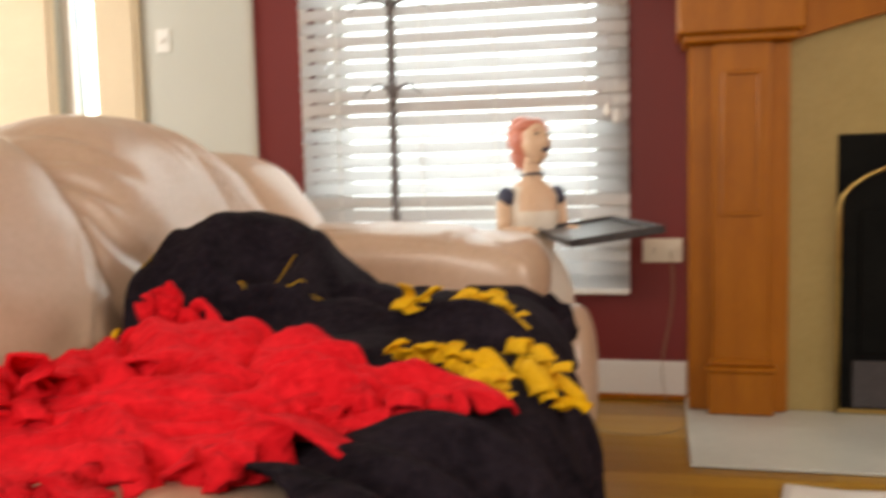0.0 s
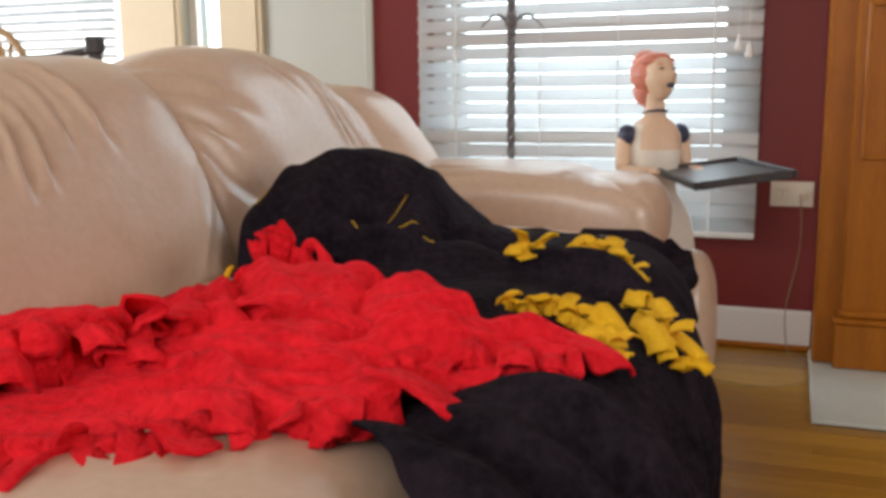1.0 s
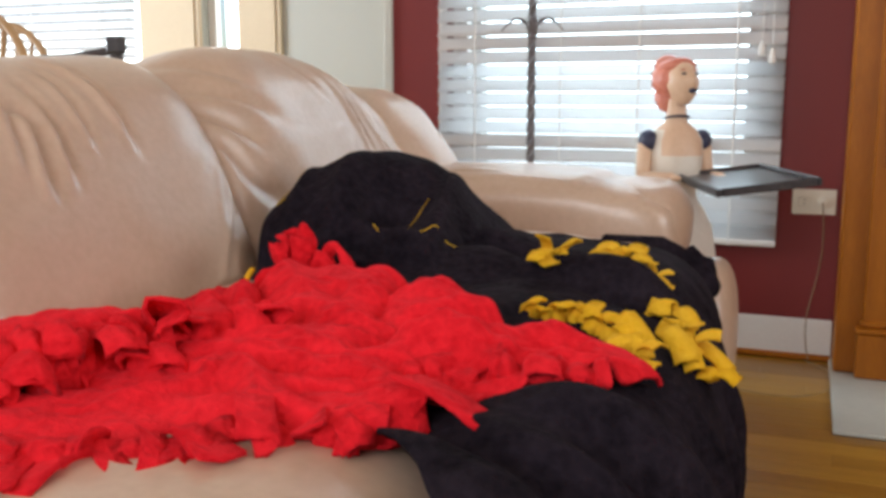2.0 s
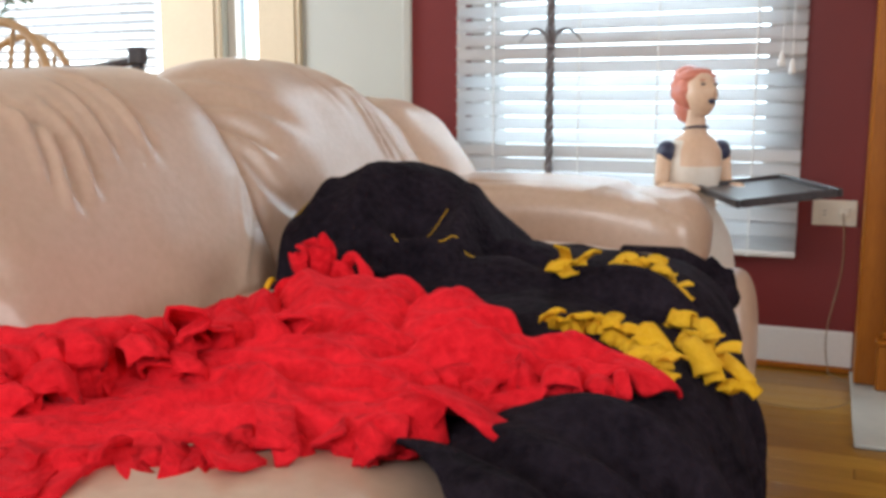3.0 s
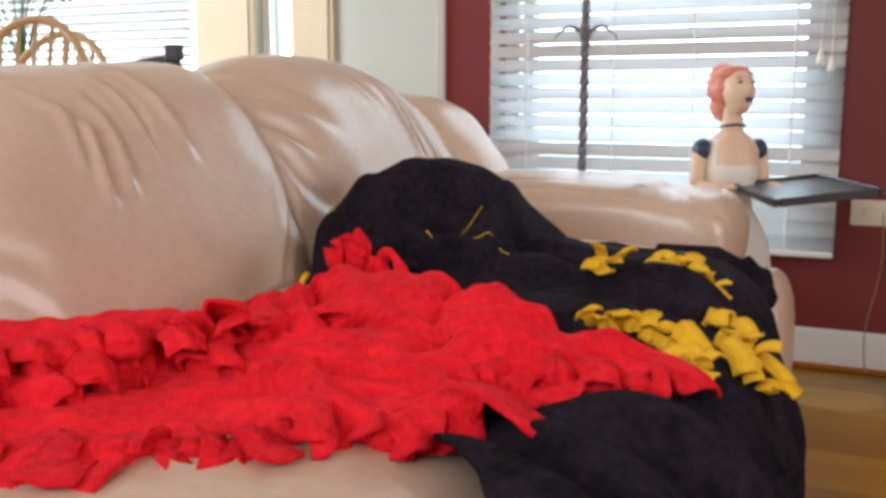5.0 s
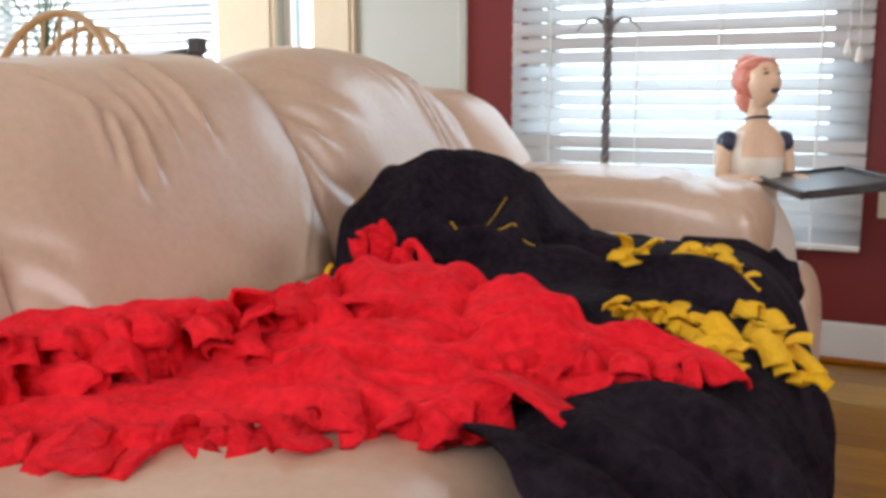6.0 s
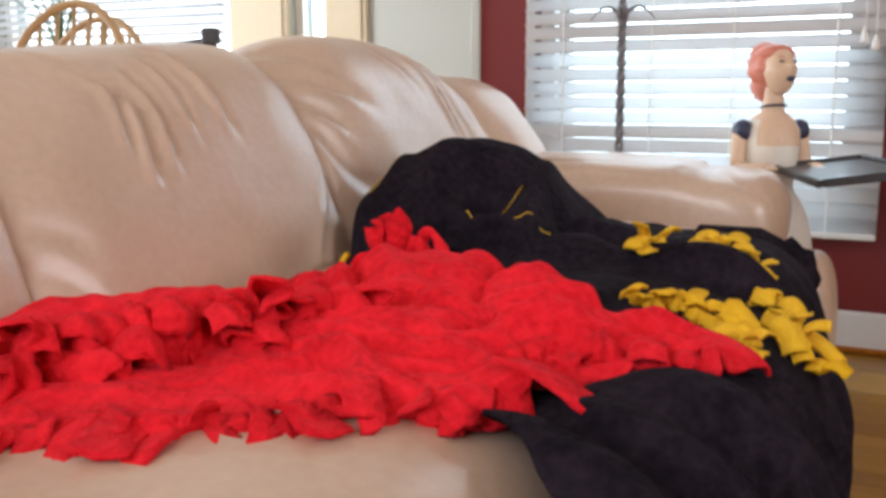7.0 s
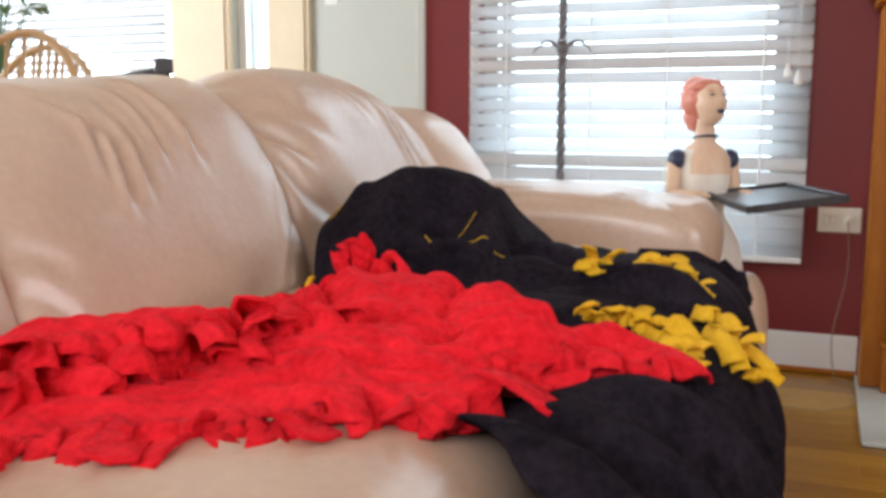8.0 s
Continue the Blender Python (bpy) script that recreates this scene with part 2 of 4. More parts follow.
def walls():
    def wall(name, label, m, bm):
        return tagged(part(name, bm, m), label, "wall", kind="structure")

    wall("wall_north", "maroon painted wall round the blind-covered window", MAROON, wall_mesh(0, 0.15, (-1.27, -1.07, -0.06, 3.0), (0, 0.375, 1.92, 2.5), ((1, 1),)))
    wall("wall_dining", "grey painted far wall with the dining windows", GREY,
         wall_mesh(1.4, 1.55, (-5.7, -5.4, -3.46, -3.05, -2.81, -1.0), (0, 0.75, 2.2, 2.5), ((1, 1), (3, 1))))
    wall("wall_return", "grey painted side wall of the dining area", GREY, boxed(-1.15, -1.0, 0.15, 1.4, 0, 2.5))
    # unseen west, east and south walls: their openings are added for the fill lamps
    bm = wall_mesh(0, 0.15, (-5.4, -2.4, 0.0, 1.55), (0, 0.8, 2.2, 2.5), ((1, 1),))
    bm.transform(Matrix.Translation((-5.70, 0, 0)) @ Matrix.Rotation(radians(90), 4, "Z"))
    wall("wall_west", "unseen grey painted side wall with an opening added for a fill lamp", GREY, bm)
    bm = wall_mesh(0, 0.15, (-0.15, 0.8, 3.0, 5.4), (0, 0.8, 2.2, 2.5), ((1, 1),))
    bm.transform(Matrix.Translation((3.0, 0, 0)) @ Matrix.Rotation(radians(-90), 4, "Z"))
    wall("wall_east", "unseen maroon painted side wall with an opening added behind a fill lamp", MAROON, bm)
    wall("wall_south", "unseen maroon painted wall with an opening added behind a fill lamp", MAROON, wall_mesh(-5.4, -5.25, (-5.85, -2.0, 0.8, 3.15), (0, 0.7, 2.4, 2.5), ((1, 1),)))
    tagged(part("ceiling", boxed(-5.85, 3.15, -5.4, 1.55, 2.5, 2.6), WHITE), "white painted ceiling", "ceiling", kind="structure")
    tagged(part("ground", boxed(-60, 60, -60, 60, -0.5, -0.3), GRASS), "green lawn outside the house", "ground", kind="structure")
    bm = boxed(-1.27, 0.174, -0.012, 0, 0, 0.116)
    box(bm, -1.27, 0.174, -0.008, 0, 0.114, 0.124, 0.002)
    tagged(part("baseboard", bm, WHITE), "white painted wooden baseboard", "baseboard", kind="structure")
    tagged(part("shoe_trim", boxed(-1.27, 0.174, -0.030, -0.012, 0, 0.018, bevel=0.004), OAK), "oak quarter-round strip along the baseboard", "trim", kind="structure")
    tagged(part("corner_trim", boxed(-1.302, -1.27, -0.012, 0.16, 0, 2.5, bevel=0.004), GREY), "pale painted trim at the wall's end", "trim", kind="structure")


def floor():
    base = tagged(part("floor", boxed(-5.85, 3.15, -5.4, 1.55, -0.2, -0.003), FLOOR), "honey-coloured oak strip floor", "floor", kind="structure")
    random.seed(5)
    wide = 0.075
    lengths = (0.55, 0.8, 1.05)
    shared = [mesh_of("plank", boxed(-n / 2 + 0.0006, n / 2 - 0.0006, -wide / 2 + 0.0007, wide / 2 - 0.0007, -0.015, 0, bevel=0.0012), FLOOR) for n in lengths]
    y = -2.42
    while y < -0.06:
        x = -0.75 - random.random() * 0.5
        while x < 1.3:
            k = random.randrange(3)
            ob = new("plank", shared[k])
            ob.parent = base
            ob.location = (x + lengths[k] / 2, y, random.uniform(-0.0006, 0))
            x += lengths[k]
        y += wide


# ---- windows and blinds ----
def window(name, x0, x1, y, z0, z1, m, label, cross=True):
    w = thing(name, label, "window", ((x0 + x1) / 2, y, z0), kind="structure")
    inv = Matrix.Translation(w.location).inverted()

    def put(n, bm, mm):
        bm.transform(inv)
        return part(n, bm, mm, w)
    bm = bmesh.new()
    for b in ((x0, x0 + 0.05, z0, z1), (x1 - 0.05, x1, z0, z1), (x0 + 0.05, x1 - 0.05, z0, z0 + 0.05), (x0 + 0.05, x1 - 0.05, z1 - 0.05, z1)):
        box(bm, b[0], b[1], y + 0.03, y + 0.08, b[2], b[3], 0.003)
    if cross:
        box(bm, x0 + 0.05, x1 - 0.05, y + 0.035, y + 0.075, (z0 + z1) / 2 - 0.02, (z0 + z1) / 2 + 0.02, 0.003)
    put("window_frame", bm, m)
    g = put("pane", boxed(x0 + 0.045, x1 - 0.045, y + 0.052, y + 0.056, z0 + 0.045, z1 - 0.045), GLASS)
    g.visible_shadow = False
    put("window_sill", boxed(x0, x1, y + 0.005, y + 0.03, z0, z0 + 0.02, bevel=0.004), m)
    return w


def blind(label, x0, x1, y, z0, z1, pitch, tilt, cords, group=""):
    b = thing("window_blind", label, "blind", ((x0 + x1) / 2, y, z0), group)
    n, half = x1 - x0, 0.0255
    c, s = math.cos(radians(tilt)), math.sin(radians(tilt))

    def slat_place(u, v):
        w = (v - 0.5) * 2 * half
        up = 0.0022 * (1 - (2 * v - 1) ** 2)
        return Vector(((u - 0.5) * n, w * c - up * s, w * s + up * c))
    bm = sheet(1, 6, slat_place)
    top = bm.faces[:]
    bmesh.ops.solidify(bm, geom=top, thickness=0.0026)
    me = mesh_of("slat", bm, SLAT, True)
    z = z0 + 0.035
    while z < z1 - 0.06:
        ob = new("slat", me)
        ob.parent = b
        ob.location = (0, 0, z - z0)
        ob.rotation_euler = (radians(random.uniform(-0.6, 0.6)), random.uniform(-0.0007, 0.0007), 0)
        z += pitch
    part("bottom_rail", boxed(-n / 2, n / 2, -0.02, 0.02, 0, 0.018, bevel=0.004), WHITE, b)
    part("head_rail", boxed(-n / 2, n / 2, -0.03, 0.03, z1 - z0 - 0.055, z1 - z0, bevel=0.004), WHITE, b)
    for x in cords:
        bm = bmesh.new()
        for d in (-0.027, 0.027):
            tube(bm, [(x - (x0 + x1) / 2, d, 0.0), (x - (x0 + x1) / 2, d, z1 - z0 - 0.03)], 0.0024, 5)
        part("ladder_cord", bm, WHITE, b)
    return b


def pull_cords(b, x, y, z, top):
    """Two lift cords with turned wooden tassels, in front of the slats."""
    for k, (dx, dz) in enumerate(((-0.016, 0.012), (0.014, -0.010))):
        o = Vector((x + dx, y - 0.004 * k, z + dz)) - b.location
        cord = part("pull_cord", tube(bmesh.new(), [o + Vector((0, 0, 0.03)), o + Vector((-dx * 0.6, 0.01, top - z - dz))], 0.0012, 5), WHITE, b)
        part("tassel", tube(bmesh.new(), [o + Vector((0, 0, h)) for h in (0.032, 0.024, 0.008, -0.006, -0.012)], [0.003, 0.006, 0.009, 0.011, 0.007], 10), WHITE, cord, "pale turned wooden tassel", True)


def windows():
    random.seed(9)
    window("window_1", -1.07, -0.06, 0.02, 0.375, 1.92, WHITE, "white-framed window behind the closed blind", cross=False)
    window("window_2", -5.4, -3.46, 1.42, 0.75, 2.2, WHITE, "bright white-framed dining window with a blind")
    window("window_3", -3.05, -2.81, 1.42, 0.75, 2.2, WHITE, "bright narrow side window in the dining area", cross=False)
    front = blind("white wooden window blind, slats half closed against bright daylight", -1.086, 0.0, -0.037, 0.345, 1.99, 0.0447, 55, (-0.95, -0.665, -0.42, -0.135))
    pull_cords(front, -0.05, -0.078, 0.905, 1.93)
    blind("bright white window blind over the dining window", -5.42, -3.47, 1.36, 0.78, 2.2, 0.05, -32, (-5.2, -4.7, -4.2, -3.7))
    bm = bmesh.new()
    for b in ((-1.100, -1.072, 0.352, 1.985), (-0.058, -0.006, 0.352, 1.985), (-1.072, -0.058, 0.352, 0.373), (-1.072, -0.058, 1.922, 1.985)):
        box(bm, b[0], b[1], -0.007, 0, b[2], b[3])
    tagged(part("window_casing", bm, WHITE), "white painted casing behind the blind", "trim", kind="structure")
    for name, x0, x1 in (("casing_wide", -3.46, -3.05), ("casing_side", -2.81, -2.54)):
        bm = boxed(x0 + 0.002, x1 - 0.002, 1.372, 1.4, 0, 2.4, bevel=0.006)
        box(bm, x0 + 0.03, x1 - 0.03, 1.362, 1.372, 0.1, 2.38, 0.004)
        tagged(part(name, bm, CREAM), "tan painted wooden casing beside the narrow window", "trim", kind="structure")


# ---- fireplace ----
def fireplace():
    f = thing("fireplace", "honey oak fireplace mantel with cream tile surround and black firebox", "fireplace", (1.03, 0, 0))
    inv = Matrix.Translation((-1.03, 0, 0))

    def put(n, bm, m, label="", parent=None, smooth=False):
        bm.transform(inv)
        return part(n, bm, m, parent or f, label, smooth)

    for s in (-1, 1):
        def X(a, b):
            return tuple(sorted((1.03 + s * (1.03 - a), 1.03 + s * (1.03 - b))))
        put("jamb_board", boxed(*X(0.178, 0.46), -0.165, -0.001, 0.012, 1.10, bevel=0.006, seg=2), OAK)
        put("pilaster", boxed(*X(0.245, 0.405), -0.19, -0.165, 0.155, 1.10, bevel=0.005, seg=2), OAK)
        bm = boxed(*X(0.270, 0.282), -0.198, -0.19, 0.60, 1.02, bevel=0.003)
        box(bm, *X(0.368, 0.380), -0.198, -0.19, 0.60, 1.02, 0.003)
        box(bm, *X(0.282, 0.368), -0.198, -0.19, 0.60, 0.612, 0.003)
        box(bm, *X(0.282, 0.368), -0.198, -0.19, 1.008, 1.02, 0.003)
        put("panel_moulding", bm, OAK)
        bm = boxed(*X(0.232, 0.418), -0.215, -0.165, 0.012, 0.14, bevel=0.004)
        box(bm, *X(0.226, 0.424), -0.222, -0.165, 0.14, 0.155, 0.005)
        box(bm, *X(0.238, 0.412), -0.205, -0.165, 0.155, 0.175, 0.006)
        put("plinth", bm, OAK)
        bm = boxed(*X(0.160, 0.475), -0.215, -0.001, 1.10, 1.125, bevel=0.008, seg=2)
        box(bm, *X(0.145, 0.49), -0.235, -0.001, 1.125, 1.30, 0.006)
        put("capital", bm, OAK)
    # arched header
    bm = bmesh.new()
    top, prev = 1.30, None
    n = 24
    for i in range(n + 1):
        x = 0.46 + (1.60 - 0.46) * i / n
        z = 1.10 + 0.10 * math.sin(math.pi * i / n)
        ring = [bm.verts.new((x, -0.17, z)), bm.verts.new((x, -0.17, top)), bm.verts.new((x, -0.001, top)), bm.verts.new((x, -0.001, z))]
        if prev:
            for k in range(4):
                bm.faces.new((prev[k], ring[k], ring[(k + 1) % 4], prev[(k + 1) % 4]))
        prev = ring
    put("header", bm, OAK)
    put("mantel_shelf", boxed(0.08, 1.98, -0.30, -0.001, 1.30, 1.35, bevel=0.012, seg=3), OAK)
    bm = boxed(0.46, 0.595, -0.13, -0.001, 0.012, 1.22)
    box(bm, 1.465, 1.60, -0.13, -0.001, 0.012, 1.22)
    box(bm, 0.595, 1.465, -0.13, -0.001, 0.83, 1.22)
    put("tile_surround", bm, TILE, "cream tile surround")
    ins = put("firebox", boxed(0.597, 1.463, -0.135, -0.001, 0.012, 0.828, bevel=0.004), SOOT, "black metal firebox front")
    bm = bmesh.new()
    tube(bm, [(0.60, -0.145, 0.02), (0.60, -0.145, 0.62)] + [(1.03 - 0.43 * math.cos(a), -0.145, 0.62 + 0.16 * math.sin(a)) for a in [math.pi * k / 16 for k in range(1, 16)]]
         + [(1.46, -0.145, 0.62), (1.46, -0.145, 0.02)], 0.006, 6)
    put("brass_arch", bm, BRASS, "thin brass arch trim", ins, True)
    bm = boxed(0.64, 1.42, -0.150, -0.137, 0.03, 0.17, bevel=0.003)
    put("ash_panel", bm, IRON, "speckled black lower grille", ins)
    put("brass_strip", boxed(0.60, 1.46, -0.152, -0.137, 0.014, 0.026, bevel=0.002), BRASS, "brass strip", ins)
    for k, x in enumerate((0.66, 1.035)):
        put("glass_door", boxed(x, x + 0.365, -0.142, -0.1365, 0.19, 0.61, bevel=0.002), SOOT, "dark glass door", ins)
    tagged(part("hearth", boxed(0.17, 1.89, -0.68, -0.002, 0.001, 0.011, bevel=0.003), HEARTH), "pale white stone hearth slab on the floor", "hearth", kind="structure")


# ---- small wall and floor things ----
def outlet():
    o = thing("wall_outlet", "ivory double power outlet plate on the maroon wall", "outlet", (0.1015, 0, 0.481))
    part("plate", boxed(-0.0615, 0.0615, -0.006, -0.0005, -0.038, 0.038, bevel=0.003, seg=2), PLASTIC, o)
    for x in (-0.027, 0.027):
        s = part("socket", boxed(x - 0.017, x + 0.017, -0.0085, -0.006, -0.014, 0.014, bevel=0.003, seg=2), PLASTIC, o)
        bm = bmesh.new()
        for d in (-0.006, 0.006):
            box(bm, x - 0.004, x + 0.004, -0.009, -0.0083, d - 0.001, d + 0.001)
        part("slot", bm, SOOT, s)
    bm = bmesh.new()
    tube(bm, [(0.026, -0.008, 0), (0.026, -0.02, 0)], 0.010, 10)
    part("plug", bm, PLASTIC, o, "small ivory plug")
    # cord on the floor
    pts = []
    for i in range(60):
        u = i / 59
        if u < 0.35:
            k = u / 0.35
            pts.append((0.125 - 0.02 * k + 0.012 * math.sin(7 * k), -0.02 - 0.03 * k * k, 0.478 * (1 - k) ** 1.3 + 0.004))
        else:
            k = (u - 0.35) / 0.65
            pts.append((0.105 - 0.30 * k + 0.16 * math.sin(5.2 * k), -0.05 - 0.33 * math.sin(math.pi * k) + 0.05 * math.sin(9 * k), 0.004))
    bm = tube(bmesh.new(), pts, 0.0017, 6)
    tagged(part("power_cord", bm, CORD, smooth=True), "thin brown power cord looping over the oak floor", "cord")
    s = thing("light_switch", "white light switch plate on the grey wall", "switch", (-2.42, 1.4, 1.44))
    part("plate", boxed(-0.04, 0.04, -0.006, -0.0005, -0.06, 0.06, bevel=0.003), WHITE, s)
    part("toggle", boxed(-0.006, 0.006, -0.016, -0.006, -0.012, 0.012, bevel=0.002), WHITE, s)


def iron_stand():
    s = thing("iron_stand", "tall wrought-iron stand, window haze greyed into its colour, with a twisted pole and leaf scrolls", "stand", (-0.74, -0.13, 0))
    pts = [(0, 0, 0.03 + 1.62 * i / 110) for i in range(111)]
    part("pole", tube(bmesh.new(), pts, 0.014, 4, twist=0.55), HAZED_IRON, s)
    bm = bmesh.new()
    ball(bm, (0, 0, 1.01), (0.020, 0.020, 0.026), 12, 8)
    ball(bm, (0, 0, 0.975), (0.016, 0.016, 0.016), 12, 8)
    part("collar", bm, HAZED_IRON, s, smooth=True)
    for z, r in ((1.01, 0.085), (1.28, 0.12)):
        for k in range(4):
            a = k * math.pi / 2 + 0.1
            pts = []
            for i in range(13):
                t = i / 12
                d = 0.012 + r * t
                pts.append((math.cos(a) * d, math.sin(a) * d, z + 0.022 * math.sin(math.pi * t) - 0.02 * t * t))
            part("leaf_scroll", tube(bmesh.new(), pts, [0.007 * (1 - 0.75 * i / 12) for i in range(13)], 6), HAZED_IRON, s, smooth=True)
    for k in range(3):
        a = k * 2 * math.pi / 3 + 0.5
        pts = [(math.cos(a) * 0.16 * t, math.sin(a) * 0.16 * t * (0.6 if math.sin(a) > 0 else 1), 0.16 * (1 - t) ** 2 + 0.008) for t in [i / 10 for i in range(11)]]
        part("leg", tube(bmesh.new(), pts, 0.008, 6), HAZED_IRON, s, smooth=True)


# ---- statue and tray ----
def statue():
    bm = bmesh.new()
    # skirt, waist and bust by rings
    prof = [(0.0, 0.11), (0.03, 0.11), (0.034, 0.045), (0.10, 0.040), (0.328, 0.045), (0.332, 0.126), (0.345, 0.128), (0.39, 0.121), (0.43, 0.112), (0.475, 0.090), (0.505, 0.068), (0.525, 0.064), (0.58, 0.080), (0.63, 0.083), (0.67, 0.080), (0.70, 0.062), (0.715, 0.040), (0.73, 0.031), (0.765, 0.029), (0.80, 0.029)]
    rings = []
    for z, r in prof:
        ring = []
        for k in range(28):
            a = 2 * math.pi * k / 28
            bust = 0.034 * math.exp(-((z - 0.605) / 0.040) ** 2) * max(0.0, math.cos(a)) ** 2 * (0.75 + 0.25 * math.cos(4 * a + math.pi))
            ring.append(bm.verts.new(((r * 0.78 + bust) * math.cos(a), r * (0.94 if z > 0.55 else 1) * math.sin(a), z)))
        rings.append(ring)
    for i, (a, b) in enumerate(zip(rings, rings[1:])):
        z = prof[i][0]
        for k in range(28):
            f = bm.faces.new((a[k], a[(k + 1) % 28], b[(k + 1) % 28], b[k]))
            f.smooth = True
            front = math.cos(2 * math.pi * (k + 0.5) / 28)
            f.material_index = 2 if z < 0.34 else 0 if z >= 0.70 or (z >= 0.63 and front > 0.55) else 3
    bm.faces.new(rings[0][::-1]).material_index = 3
    # head turned aside with the chin up: face, open mouth, brows, swept-up hair with a bun, choker
    turn = Matrix.Rotation(radians(12), 3, "Z") @ Matrix.Rotation(radians(-18), 3, "Y")
    hub = Vector((0.006, 0, 0.792))

    def feature(at, size, mat, seg=14, rings=10):
        ball(bm, hub + turn @ Vector(at), size, seg, rings, turn, mat)

    def face(p):
        chin = max(0.0, -p.z / 0.07)
        front = max(0.0, p.x / 0.05)
        q = Vector((p.x * (1 - 0.10 * chin), p.y * (1 - 0.34 * chin ** 1.5), p.z))
        q.x += 0.013 * front * math.exp(-(p.y / 0.008) ** 2 - ((p.z + 0.008) / 0.016) ** 2)
        q.x += 0.006 * front * math.exp(-(p.y / 0.014) ** 2 - ((p.z + 0.052) / 0.012) ** 2)
        for w in (-1, 1):
            q.x -= 0.005 * front * math.exp(-((p.y - w * 0.019) / 0.010) ** 2 - ((p.z - 0.010) / 0.008) ** 2)
        return q

    def locks(p):
        a = math.atan2(p.z, p.x)
        return p * (1 + 0.05 * math.sin(7 * a + 60 * p.y) + 0.05 * fbm(p.x, p.y, p.z, 26))
    for at, size, shape, mat, seg in (((0.024, 0, 0.030), (0.050, 0.044, 0.064), face, 0, 40), ((-0.012, 0, 0.050), (0.058, 0.058, 0.058), locks, 1, 32), ((0.014, 0, 0.078), (0.044, 0.052, 0.026), locks, 1, 28),
                                      ((-0.026, 0, 0.100), (0.036, 0.036, 0.026), locks, 1, 24), ((-0.036, 0, 0.008), (0.032, 0.046, 0.050), locks, 1, 24)):
        for v in ball(bm, (0, 0, 0), size, seg, seg * 2 // 3, None, mat):
            v.co = hub + turn @ (shape(v.co.copy()) + Vector(at))
    feature((0.066, 0, -0.006), (0.008, 0.013, 0.007), 2)
    for w in (-1, 1):
        feature((0.066, w * 0.020, 0.042), (0.004, 0.008, 0.0028), 2)
        feature((0.066, w * 0.020, 0.054), (0.004, 0.010, 0.0016), 1)
    ball(bm, (0.003, 0, 0.733), (0.036, 0.036, 0.005), 24, 6, Matrix.Rotation(radians(-12), 3, "Y"), 2)
    # sleeves, upper arms and forearms
    for s in (-1, 1):
        ball(bm, (-0.005, s * 0.080, 0.668), (0.032, 0.027, 0.032), 14, 10, None, 2)
        n0 = len(bm.faces)
        tube(bm, [(-0.005, s * 0.086, 0.660), (0.0, s * 0.092, 0.60), (0.012, s * 0.098, 0.565)], [0.023, 0.021, 0.019], 10)
        tube(bm, [(0.010, s * 0.098, 0.568), (0.07, s * 0.085, 0.570), (0.14, s * 0.07, 0.578)], [0.019, 0.017, 0.013], 10)
        bm.faces.ensure_lookup_table()
        for f in bm.faces[n0:]:
            f.smooth = True
            f.material_index = 0
        ball(bm, (0.155, s * 0.066, 0.578), (0.022, 0.014, 0.008), 10, 6, None, 0)
    ob = part("statue", bm, [SKIN, HAIR, NAVY, BODICE])
    ob.matrix_world = pose(-0.272, -0.29, 0.0, 0, 0, -58)
    tagged(ob, "painted plaster waitress statue with coral hair and navy sleeves", "statue")


def tray():
    t = thing("serving_tray", "black-rimmed smoked serving tray held out by the statue", "tray", (-0.075, -0.50, 0.577))
    t.rotation_euler = (radians(7), 0, math.atan2(-0.945, 0.33))
    a, b = 0.228, 0.120
    part("tray_base", boxed(-a + 0.01, a - 0.01, -b + 0.01, b - 0.01, 0, 0.008, bevel=0.002), SMOKED, t, "smoked glossy tray bottom")
    bm = boxed(-a, a, -b, -b + 0.012, -0.002, 0.018, bevel=0.003)
    box(bm, -a, a, b - 0.012, b, -0.002, 0.018, 0.003)
    box(bm, -a, -a + 0.012, -b + 0.012, b - 0.012, -0.002, 0.018, 0.003)
    box(bm, a - 0.012, a, -b + 0.012, b - 0.012, -0.002, 0.018, 0.003)
    part("rim", bm, IRON, t, "black rim")


# ---- sofa ----
SEAMS = (-2.88, -2.245, -1.595, -0.76)
SEAT = 0.485


